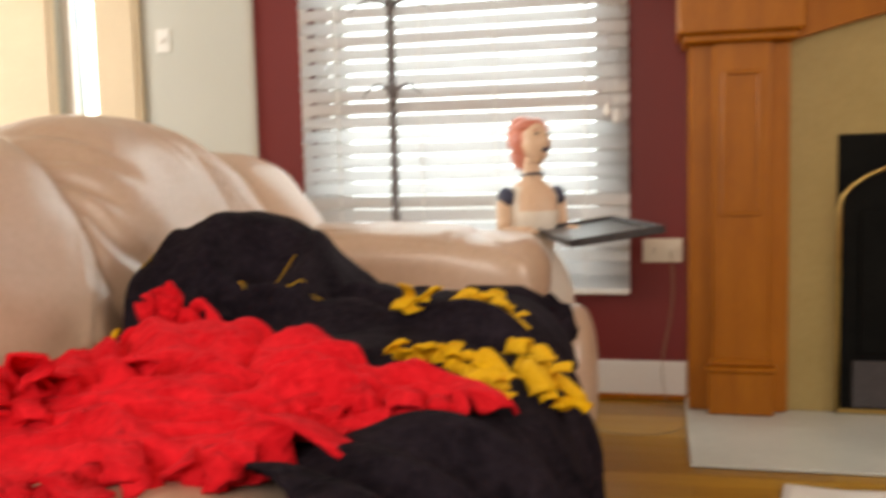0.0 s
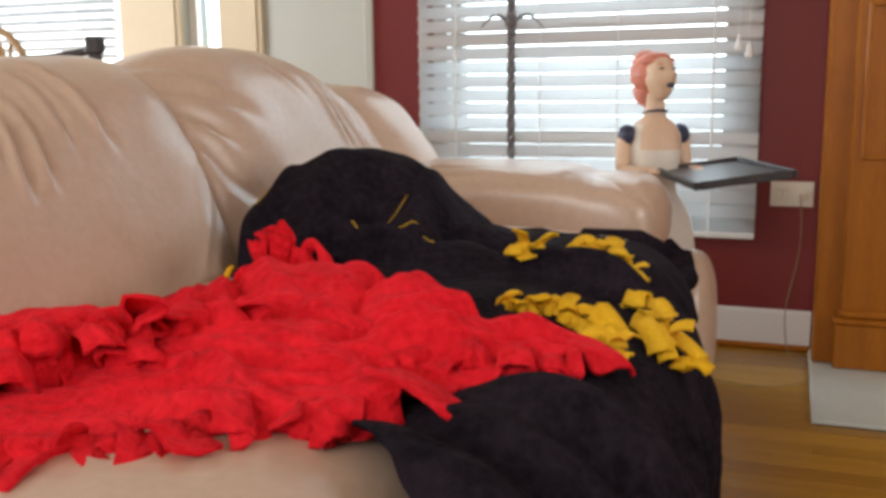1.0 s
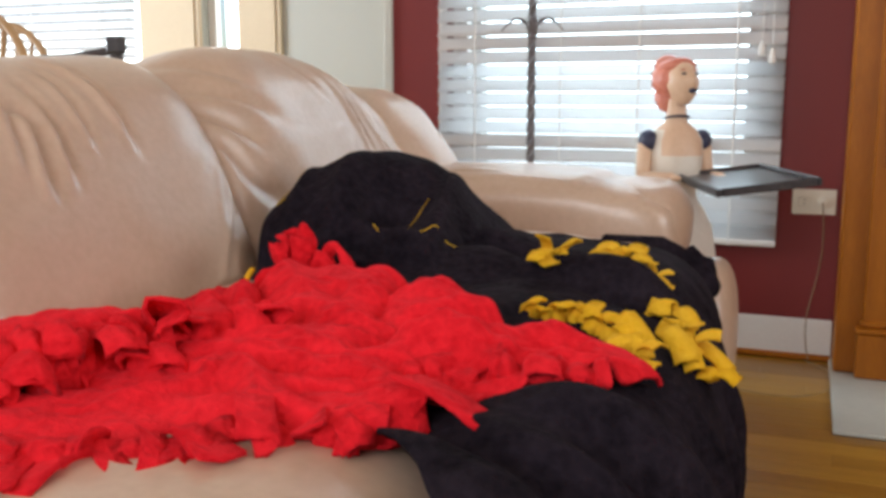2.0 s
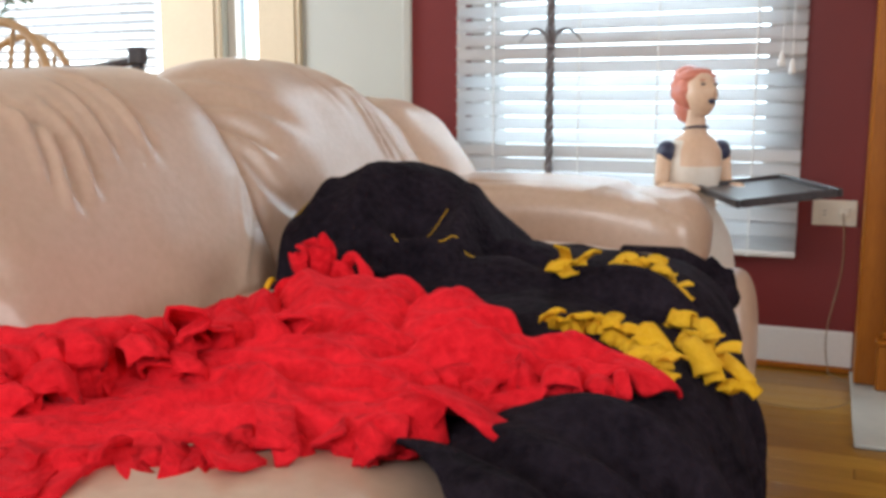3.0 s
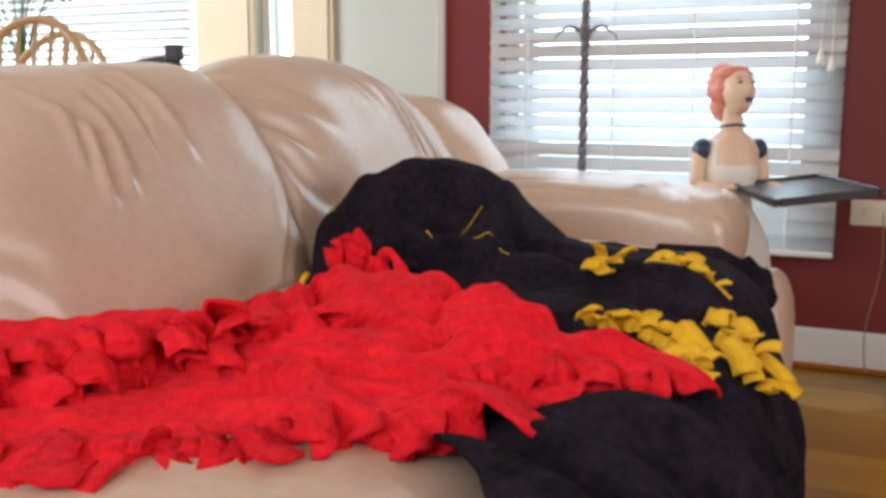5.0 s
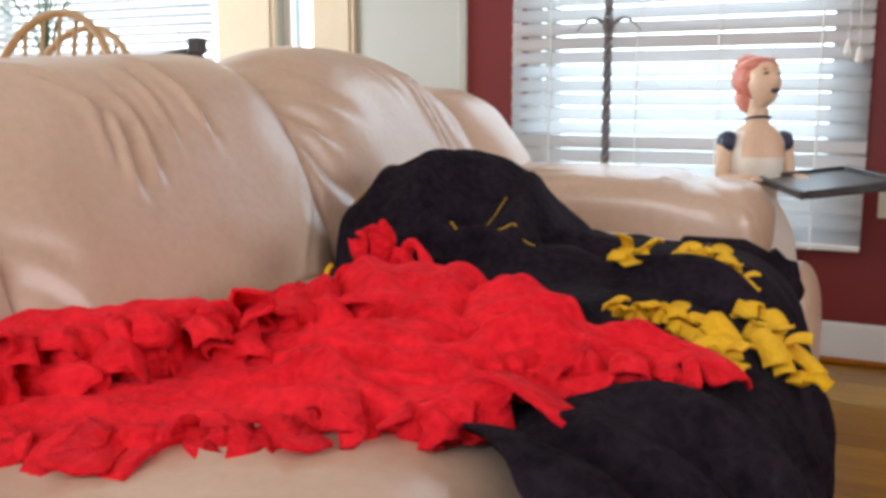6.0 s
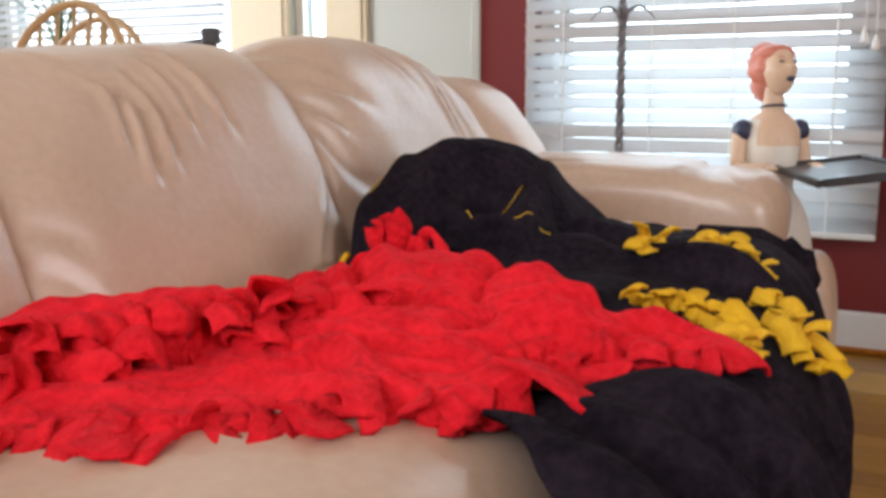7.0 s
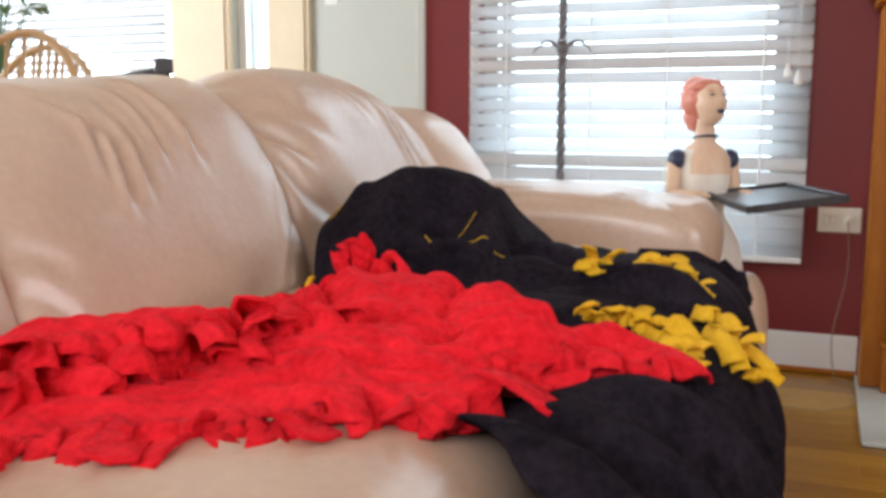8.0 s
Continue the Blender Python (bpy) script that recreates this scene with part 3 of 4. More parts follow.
def back_cushion(k, y0, y1, parent):
    """A reclined pillow back: rises from the seat, leans back and rolls over the top."""
    mid, half = (y0 + y1) / 2, (y1 - y0) / 2
    tall = 0.040 if k == 2 else 0.0
    prof = [(-0.77, 0.40), (-0.785, 0.50), (-0.82, 0.60), (-0.87, 0.70), (-0.94, 0.79), (-1.05, 0.85), (-1.18, 0.83), (-1.26, 0.74), (-1.27, 0.55), (-1.27, 0.36)]
    folds = {0: [((0.2, 0.35), (0.6, 0.6), 0.02, 0.008)],
             1: [((0.26, 0.53), (0.39, 0.42), 0.015, 0.016), ((0.38, 0.44), (0.37, 0.31), 0.013, 0.014), ((0.45, 0.46), (0.44, 0.32), 0.012, 0.016), ((0.63, 0.53), (0.68, 0.38), 0.014, 0.018),
                 ((0.34, 0.48), (0.33, 0.35), 0.010, 0.009), ((0.54, 0.50), (0.55, 0.36), 0.010, 0.009), ((0.01, 0.27), (0.13, 0.22), 0.024, 0.005), ((0.01, 0.20), (0.12, 0.11), 0.026, 0.005),
                 ((0.96, 0.22), (0.84, 0.12), 0.016, 0.009), ((0.98, 0.34), (0.90, 0.22), 0.012, 0.008)],
             2: [((0.03, 0.49), (0.24, 0.37), 0.018, 0.016), ((0.05, 0.54), (0.22, 0.45), 0.016, 0.010), ((0.03, 0.42), (0.14, 0.33), 0.016, 0.014), ((0.03, 0.34), (0.12, 0.22), 0.02, 0.010),
                 ((0.44, 0.54), (0.54, 0.40), 0.016, 0.008), ((0.63, 0.50), (0.65, 0.30), 0.013, 0.016), ((0.70, 0.50), (0.75, 0.28), 0.013, 0.016), ((0.81, 0.52), (0.84, 0.30), 0.013, 0.010)]}[k]

    def place(u, v):
        f = u * (len(prof) - 1)
        i = min(int(f), len(prof) - 2)
        t = f - i

        def cr(a, b, c, d):
            return 0.5 * (2 * b + (c - a) * t + (2 * a - 5 * b + 4 * c - d) * t * t + (3 * b - a - 3 * c + d) * t ** 3)
        q = [prof[max(0, min(len(prof) - 1, i + o))] for o in (-1, 0, 1, 2)]
        x, z = cr(*[p[0] for p in q]), cr(*[p[1] for p in q])
        w = 2 * v - 1
        bulge = (1 - abs(w) ** 5.5) ** 0.5 if abs(w) < 1 else 0.0
        z += tall * max(0.0, min(1.0, (z - 0.45) / 0.3)) * math.sin(math.pi / 2 * min(1.0, v / 0.3)) ** 2
        if k == 2:
            z -= 0.075 * ease_in(0.55, 1.0, v) * max(0.0, min(1.0, (z - 0.45) / 0.3))
        if k == 1:
            z += 0.045 * (v - 0.55) * max(0.0, min(1.0, (z - 0.45) / 0.3))
        cx, cz = -1.10, 0.55
        sink = 0.036 * (1 - bulge)
        h = 0.006 * fbm(x * 1.5, mid + w * half, z, 5.0)
        v2, u2 = v + 0.035 * noise.noise((v * 5, u * 6, k + 0.5)), u + 0.03 * noise.noise((v * 6, u * 5, k + 8.5))
        for a, b, wd, dp in folds:
            h -= crease(v2, u2, a, b, wd, dp) - 0.6 * crease(v2 + 1.8 * wd, u2 + 0.6 * wd, a, b, wd * 1.2, dp)
        n = Vector((x - cx, 0, z - cz))
        n.normalize()
        return Vector((x, 0, z)) - n * (sink - h) + Vector((0, mid + w * (half + 0.002), 0))
    bm = sheet(110, 90, place)
    part("back_cushion", bm, LEATHER, parent, smooth=True)


def sofa():
    s = thing("sofa", "pale beige leather three-seat sofa with puffy pillow backs and rolled arms", "sofa", (0, 0, 0))
    bm = boxed(-1.22, -0.24, -2.80, -0.90, 0.05, 0.36, bevel=0.03, seg=2)
    part("base_frame", bm, LEATHER, s, smooth=False)
    part("back_shell", boxed(-1.30, -1.20, -3.10, -0.60, 0.05, 0.70, bevel=0.04, seg=3), LEATHER, s)
    for k in range(3):
        back_cushion(k, SEAMS[k], SEAMS[k + 1], s)
    for k in range(3):
        y = (-2.495, -1.84, -1.21)[k]

        def soft(p, y=y):
            d = 0.010 * fbm(p.x, p.y + y, p.z, 4.0)
            if p.x > 0.25:
                d -= 0.05 * ((p.x - 0.25) / 0.12) ** 2 * (1 if p.z > 0 else 0) * 0.3
            return p + Vector((0.4 * d, 0, d))
        bm = puffy((0.35, 0.335 if k < 2 else 0.28, 0.125), 0.42, 0.38, 72, 44, soft)
        bm.transform(Matrix.Translation((-0.505, y, 0.378)))
        part("seat_cushion", bm, LEATHER, s, smooth=True)
    for mid, name in ((-0.73, "arm"), (-3.01, "arm")):
        def roll(p, mid=mid):
            d = 0.006 * fbm(p.x, p.y + mid, p.z, 7.0)
            u, v = (p.x + 0.34) / 0.68, (p.y + 0.2) / 0.4
            for a, b, w, dp in (((0.16, 0.1), (0.24, 0.6), 0.022, 0.016), ((0.25, 0.05), (0.31, 0.6), 0.018, 0.018), ((0.34, 0.05), (0.29, 0.5), 0.014, 0.014), ((0.92, 0.1), (0.86, 0.9), 0.03, 0.010), ((0.42, 0.1), (0.38, 0.6), 0.018, 0.012), ((0.80, 0.0), (0.86, 0.5), 0.016, 0.010)):
                d -= crease(u, v, a, b, w, dp)
            sag = -0.022 * max(0.0, p.x / 0.34) ** 2
            return p * (1 + d / 0.15) + Vector((0, 0, sag))
        bm = puffy((0.42, 0.185, 0.125), 0.55, 0.32, 72, 44, roll)
        bm.transform(Matrix.Translation((-0.605, mid, 0.497)))
        part("arm_roll", bm, LEATHER, s, smooth=True)
        bm = puffy((0.58, 0.165, 0.20), 0.25, 0.2, 48, 28)
        bm.transform(Matrix.Translation((-0.74, mid, 0.25)))
        part("arm_side", bm, LEATHER, s, smooth=True)
        bm = puffy((0.06, 0.175, 0.19), 0.8, 0.7, 32, 24)
        bm.transform(Matrix.Translation((-0.115, mid, 0.225)))
        part("arm_front_panel", bm, LEATHER, s, smooth=True)
        bm = puffy((0.12, 0.17, 0.118), 0.85, 0.9, 40, 28, lambda p: p * (1 + 0.05 * fbm(p.x, p.y, p.z, 14)))
        bm.transform(Matrix.Translation((-0.285, mid, 0.485)))
        part("arm_front_pad", bm, LEATHER, s, smooth=True)
        bm = puffy((0.245, 0.22, 0.285), 0.9, 0.85, 56, 40, lambda p: p * (1 + 0.04 * fbm(p.x, p.y, p.z, 6)) + Vector((-0.25 * (p.z + 0.25), 0, 0)))
        bm.transform(Matrix.Translation((-0.945, mid + (0.03 if mid > -1 else -0.05), 0.535)))
        part("back_wing", bm, LEATHER, s, smooth=True)
    for x in (-1.22, -0.30):
        for y in (-3.08, -0.66):
            part("foot", boxed(x - 0.04, x + 0.04, y - 0.04, y + 0.04, 0, 0.06, bevel=0.008), IRON, s, "dark block foot")
    return s


# ---- blankets ----
def drape(s, h, edge=-0.20, r=0.10):
    """A place on or above the seat's section: s runs forwards from the back over the front edge and down; h is the height above it."""
    if s < edge:
        return s, SEAT + 0.008 + h
    a = (s - edge) / r
    if a < math.pi / 2:
        return edge + (r + h) * math.sin(a), SEAT + 0.008 - r + (r + h) * math.cos(a)
    return edge + r + h, SEAT + 0.008 - r - (s - edge - r * math.pi / 2)


def mound(x, y, cx, cy, rx, ry, turn=0.0):
    c, s = math.cos(radians(turn)), math.sin(radians(turn))
    dx, dy = x - cx, y - cy
    return math.exp(-((dx * c + dy * s) / rx) ** 2 - ((dy * c - dx * s) / ry) ** 2)


def cloth(name, m, corners, hump, nu, nv, parent, wobble=0.012, label="", thick=0.005, edge=-0.20, r=0.10):
    """A soft blanket patch between four plan corners (back near, front near, front far, back far)."""
    c = [Vector((*p, 0)) for p in corners]

    def place(u, v):
        p = (c[0] * (1 - u) + c[1] * u) * (1 - v) + (c[3] * (1 - u) + c[2] * u) * v
        w = wobble * (fbm(p.x, p.y, 1.3, 9) * Vector((1, 0, 0)) + fbm(p.x, p.y, 5.1, 9) * Vector((0, 1, 0)))
        s, y = p.x + w.x, p.y + w.y
        x, z = drape(s, max(0.0, hump(s, y, u, v)), edge, r)
        return Vector((x, y, z))
    solid(part(name, sheet(nu, nv, place), m, parent, label, True), thick, 1)
    return place


def strip(at, way, long, wide, droop, m, parent, roll=0.0, name="fringe", twist=0.5, low=0.03, rise=0.0):
    """One cut fringe tail of a fleece blanket, bent and curled as it falls."""
    bm = bmesh.new()
    p, fall, rows, n = Vector(at), droop * 0.2 - rise, [], 9
    curl, bow = random.uniform(-twist, twist), random.uniform(-0.006, 0.006)
    for i in range(n):
        t = i / (n - 1)
        d = Vector((math.cos(way + curl * t), math.sin(way + curl * t), 0))
        side = (Vector((-d.y, d.x, 0)) + Vector((0, 0, roll * (1 - 0.5 * t)))).normalized()
        w = wide / 2 * (1.0 - 0.16 * math.sin(math.pi * t) + 0.03 * math.sin(5 * t + way))
        up = Vector((0, 0, 0.0022))
        lift = Vector((0, 0, bow))
        rows.append([bm.verts.new(p + side * w + up), bm.verts.new(p + up + lift), bm.verts.new(p - side * w + up), bm.verts.new(p - side * w - up), bm.verts.new(p - up + lift), bm.verts.new(p + side * w - up)])
        step = long / (n - 1)
        p = p + d * step * math.cos(fall) + Vector((0, 0, -step * math.sin(fall)))
        p.z = max(p.z, low)
        fall += droop / n
    for a, b in zip(rows, rows[1:]):
        for k in range(6):
            bm.faces.new((a[k], b[k], b[(k + 1) % 6], a[(k + 1) % 6]))
    bm.faces.new(rows[0])
    bm.faces.new(rows[-1][::-1])
    return part(name, bm, m, parent, smooth=True)


def along(line, t):
    """The place at share t of a broken line, and its direction."""
    f = t * (len(line) - 1) * 0.99999
    i = int(f)
    a, b = Vector(line[i]), Vector(line[i + 1])
    return a.lerp(b, f - i), (b - a).normalized()


def ruffle(name, m, line, wide, waves, swing, tilt, parent, seed, lift=0.0, curl=0.6):
    """A gathered hem along a line: one edge held, the free edge swinging in loose scallops."""
    rows = int(waves * 14)

    def place(u, v):
        p, d = along(line, u)
        out = Vector((d.y, -d.x, 0)).normalized()
        n1, n2 = noise.noise((u * waves * 0.8, seed, 0.3)), noise.noise((u * waves * 0.55, seed, 5.3))
        phase = 2 * math.pi * waves * u + 5.0 * n1
        a = tilt + 1.5 * n2 + curl * v * (1 + 0.8 * n1)
        reach = wide * (1 + 0.8 * n1) * v
        q = p + out * (reach * math.cos(a) + 0.02 * n2) + Vector((0, 0, reach * math.sin(a) + lift + 0.012 * n1))
        s = swing * v ** 0.8 * (1 + 0.9 * n2)
        q += d * s * 0.8 * math.sin(2 * phase) + Vector((0, 0, s * math.cos(phase))) + out * s * 0.8 * math.sin(phase + 1.0)
        q += 0.007 * v * Vector((noise.noise(q * 38), noise.noise(q * 38 + Vector((9, 0, 0))), noise.noise(q * 38 + Vector((0, 9, 0)))))
        q.z = max(q.z, SEAT + 0.012)
        return q
    return solid(part(name, sheet(rows, 10, place), m, parent, "", True), 0.004, 0)


ROLL = ((-0.92, -2.62), (-0.74, -2.41), (-0.63, -2.275), (-0.545, -2.12), (-0.50, -2.02))


def red_hump(s, y, u, v):
    wx, wy = 0.02 * noise.noise((s * 7, y * 7, 1.0)), 0.02 * noise.noise((s * 7, y * 7, 6.0))
    x, q = s + wx, y + wy
    # the long slope under the hood
    t = (-1.885 - q) / 0.27
    side = ease_in(-0.68, -0.55, x) * (1 - ease_in(-0.35, -0.18, x))
    h = 0.056 * side * ((1 - ease_in(0, 1, t)) if t > 0 else max(0.0, 1 + t * 1.6))
    # the folded-over roll by the back
    for k in range(len(ROLL) - 1):
        (ax, ay), (bx, by) = ROLL[k], ROLL[k + 1]
        dx, dy = bx - ax, by - ay
        n = math.hypot(dx, dy)
        f = max(0.0, min(1.0, ((x - ax) * dx + (q - ay) * dy) / (n * n)))
        d = math.hypot(x - ax - f * dx, q - ay - f * dy)
        near = (x - ax) * dy - (q - ay) * dx > 0
        top = (0.020, 0.036, 0.064, 0.034, 0.004)
        r = 0.040 if near else 0.075
        h = max(h, (top[k] * (1 - f) + top[k + 1] * f) * (1 + 0.5 * noise.noise((x * 11, q * 11, 3.0))) * math.exp(-(d / r) ** 4))
    # the broad rise in the middle, and the bunched front
    h += 0.034 * mound(x, q, -0.44, -2.13, 0.11, 0.055, 25) + 0.018 * mound(x, q, -0.30, -2.235, 0.12, 0.03, 12)
    for a, b, w, d in (((-0.33, -2.13), (-0.17, -1.95), 0.030, 0.022), ((-0.20, -1.96), (-0.03, -2.02), 0.034, 0.016), ((-0.30, -2.09), (-0.10, -2.06), 0.020, 0.026),
                       ((-0.36, -2.12), (-0.24, -1.92), 0.020, -0.020), ((-0.40, -1.86), (-0.37, -2.02), 0.012, -0.016), ((-0.43, -1.87), (-0.41, -2.06), 0.018, 0.012),
                       ((-0.56, -1.90), (-0.44, -2.03), 0.022, 0.016), ((-0.62, -1.88), (-0.52, -2.02), 0.014, -0.018), ((-0.50, -2.02), (-0.36, -2.06), 0.014, 0.012),
                       ((-0.56, -2.20), (-0.34, -2.16), 0.014, 0.014), ((-0.48, -2.26), (-0.30, -2.19), 0.016, 0.016), ((-0.44, -2.30), (-0.29, -2.27), 0.014, 0.016),
                       ((-0.60, -2.36), (-0.42, -2.26), 0.022, 0.012), ((-0.70, -2.46), (-0.50, -2.36), 0.018, 0.010), ((-0.34, -2.02), (-0.26, -1.90), 0.012, 0.014),
                       ((-0.66, -1.98), (-0.56, -2.08), 0.016, 0.022), ((-0.60, -1.96), (-0.52, -2.06), 0.011, 0.018)):
        h += crease(x, q, a, b, w, d)
    bunch = 0.35 + 0.65 * max(mound(x, q, -0.40, -2.24, 0.16, 0.06, 15), mound(x, q, -0.20, -2.10, 0.14, 0.06), mound(x, q, -0.60, -2.0, 0.07, 0.10))
    rough = 1 - abs(noise.noise((s * 7 + y * 3 + 12 * wx, y * 8 - s * 3 + 12 * wy, 0.7))) * 2.4
    small = 1 - abs(noise.noise((s * 13 + y * 5, y * 19 - s * 6, 4.7))) * 2.2
    h += bunch * (0.022 * max(0.0, rough) ** 1.6 + 0.012 * max(0.0, small) ** 2)
    ease = 0.25 + 0.75 * min(1.0, v / 0.06)
    return ease * h + 0.010 + 0.003 * fbm(s, y, 3.4, 26)


def red_blanket():
    b = thing("red_blanket", "bright red fleece blanket with cut fringe, crumpled over the sofa seat", "blanket")
    edge = cloth("red_fleece", RED, ((-0.86, -2.72), (-0.235, -2.25), (-0.065, -1.99), (-0.72, -1.79)), red_hump, 230, 210, b, edge=-0.15, r=0.12)
    random.seed(21)

    def top(x, y):
        return drape(x, red_hump(x, y, 0.5, 0.5), -0.15, 0.12)[1]
    # broad cut tails along the near hem
    for i in range(36):
        t = (i + 0.3 + 0.4 * random.random()) / 36
        p = edge(t, 0.012)
        long = random.uniform(0.055, 0.100) * (1.0 if t < 0.72 else 0.55)
        strip((p.x, p.y + 0.012, p.z + random.uniform(0.002, 0.012)), radians(-58 + random.uniform(-34, 30)), long, random.uniform(0.020, 0.035), random.uniform(0.2, 1.1), RED, b, random.uniform(-0.8, 0.8), low=SEAT + 0.010, rise=random.choice((0.0, 0.0, 0.35)))
        if i % 3 == 1:
            strip((p.x + 0.01, p.y + 0.03, p.z + 0.008), radians(random.uniform(-120, -10)), random.uniform(0.05, 0.07), random.uniform(0.020, 0.030), random.uniform(1.8, 3.4), RED, b, random.uniform(-0.9, 0.9), low=SEAT + 0.014, rise=random.uniform(0.6, 1.2))
    hem = [edge(0.30 + 0.06 * k, 0.045) for k in range(12)]
    ruffle("ruffle", RED, [(p.x, p.y, p.z + 0.004) for p in hem], 0.045, 10, 0.012, 0.4, b, 52.0, curl=-1.4)
    for x, y, way, long, wide in ((-0.40, -2.335, -40, 0.085, 0.042), (-0.255, -2.215, -14, 0.10, 0.046), (-0.36, -2.30, -55, 0.06, 0.038), (-0.50, -2.42, -70, 0.085, 0.05)):
        strip((x, y, top(x, y) + 0.010), radians(way), long, wide, 0.5, RED, b, -0.25, twist=0.15, low=SEAT + 0.030)
    # ruffles that spill from the roll towards the front
    for k, (up, wide, waves, swing, tilt) in enumerate(((0.000, 0.046, 19, 0.016, 0.35), (-0.020, 0.060, 15, 0.021, 0.15), (-0.034, 0.045, 13, 0.018, 0.4))):
        line = []
        for i in range(13):
            t = i / 12
            p, d = along(ROLL, 0.12 + 0.76 * t)
            x, y = p.x + 0.024 * d.y + 0.006 * k, p.y - 0.024 * d.x - 0.006 * k
            line.append((x, y, max(SEAT + 0.020, top(p.x, p.y) + up)))
        ruffle("ruffle", RED, line, wide, waves, swing, tilt, b, 3.1 + 4 * k, curl=-1.3)
    for i in range(26):
        p, d = along(ROLL, 0.10 + 0.80 * i / 25)
        x, y = p.x + 0.03 * d.y + random.uniform(-0.01, 0.01), p.y - 0.03 * d.x + random.uniform(-0.02, 0.01)
        strip((x, y, top(p.x, p.y) - random.uniform(0.0, 0.035)), radians(random.uniform(-110, 0)), random.uniform(0.045, 0.070), random.uniform(0.024, 0.036), random.uniform(2.0, 4.2), RED, b, random.uniform(-1.3, 1.3), low=SEAT + 0.02, rise=random.uniform(0.2, 1.3))
    # the gathered ruffle in the bunched front
    ruffle("ruffle", RED, [(-0.33, -2.15, top(-0.33, -2.15)), (-0.25, -2.11, top(-0.25, -2.11)), (-0.17, -2.085, top(-0.17, -2.085)), (-0.10, -2.06, top(-0.10, -2.06))], 0.05, 6, 0.013, 0.5, b, 17.0, lift=0.004, curl=-1.5)
    for i in range(14):
        x, y = -0.24 + 0.009 * i, -2.13 + 0.003 * i + random.uniform(-0.015, 0.015)
        z = top(x, y)
        strip((x, y, z + 0.006), radians(random.uniform(-150, -20)), random.uniform(0.040, 0.060), random.uniform(0.020, 0.030), random.uniform(2.4, 4.0), RED, b, random.uniform(-1.2, 1.2), low=z - 0.012, rise=random.uniform(0.6, 1.4))
    # gathered edge under the hood, and the standing knot
    ruffle("ruffle", RED, [(-0.70, -1.90, top(-0.70, -1.90) + 0.006), (-0.63, -1.86, top(-0.63, -1.86) + 0.008), (-0.57, -1.90, top(-0.57, -1.90) + 0.004)], 0.05, 6, 0.013, 0.1, b, 23.0, curl=-1.4)
    for i in range(12):
        strip((-0.68 + 0.011 * i, -1.83 + random.uniform(-0.04, 0.02), SEAT + 0.036), radians(random.uniform(-170, -40)), random.uniform(0.05, 0.07), 0.024, random.uniform(0.3, 1.8), RED, b, random.uniform(-1, 1))
    for i in range(6):
        strip((-0.625 + 0.012 * (i % 3), -1.81, SEAT + 0.060), radians(60 * i + random.uniform(-20, 20)), random.uniform(0.045, 0.065), 0.032, random.uniform(-3.0, -1.6), RED, b, random.uniform(-0.5, 0.5))
    bm = bmesh.new()
    pts = [(-0.545 + 0.026 * math.cos(a), -1.80 - 0.008 * math.sin(2 * a), SEAT + 0.045 + 0.050 * math.sin(a)) for a in [math.pi * k / 12 for k in range(13)]]
    tube(bm, pts, [0.008 + 0.003 * math.sin(k) for k in range(13)], 8)
    part("knot_loop", bm, RED, b, smooth=True)
    for x, z, w, h in ((-0.590, 0.585, 0.015, 0.026), (-0.615, 0.562, 0.024, 0.016), (-0.570, 0.558, 0.028, 0.016), (-0.60, 0.545, 0.036, 0.018)):
        bm = puffy((w, 0.012, h), 0.9, 0.9, 20, 14, lambda p: p * (1 + 0.3 * fbm(p.x, p.y, p.z, 40)))
        bm.transform(Matrix.Translation((x, -1.805, z)))
        part("knot", bm, RED, b, smooth=True)


def dark_hump(s, y, u, v):
    h = 0.024 + 0.02 * mound(s, y, -0.25, -1.50, 0.2, 0.12) + 0.010 * fbm(s, y, 2.0, 9)
    h += crease(s, y, (-0.30, -1.60), (-0.10, -1.66), 0.025, 0.018) - crease(s, y, (-0.30, -1.66), (-0.10, -1.74), 0.02, 0.016)
    h += crease(s, y, (-0.5, -1.60), (-0.1, -1.66), 0.03, 0.02)
    return 0.002 + max(0.0, h) * ease_in(0.02, 0.24, v)


def hood_hump(s, y, u, v):
    w = (s + 0.640) / (0.19 if s < -0.640 else 0.225)
    q = (y + 1.46) / 0.22
    h = 0.186 * max(0.0, 1 - w * w) ** 0.8 * max(0.0, 1 - q * q) ** 0.5
    h = max(h, 0.052 * mound(s, y, -0.42, -1.46, 0.11, 0.14) ** 0.7)
    h = max(h, 0.052 * mound(s, y, -0.42, -1.61, 0.14, 0.07) ** 0.7)
    # the hollow under the hood's rim, and the folds that fall from it
    h -= 0.095 * mound(s, y, -0.560, -1.575, 0.050, 0.075)
    h += crease(s, y, (-0.650, -1.52), (-0.615, -1.72), 0.020, 0.022)
    h += crease(s, y, (-0.505, -1.40), (-0.455, -1.66), 0.016, 0.026)
    h += crease(s, y, (-0.60, -1.64), (-0.47, -1.655), 0.018, 0.026)
    h += crease(s, y, (-0.74, -1.50), (-0.70, -1.68), 0.016, 0.014)
    h += crease(s, y, (-0.43, -1.50), (-0.27, -1.56), 0.016, 0.020) - crease(s, y, (-0.43, -1.55), (-0.27, -1.61), 0.014, 0.018)
    return h + 0.014 + 0.008 * fbm(s, y, 6.0, 10)


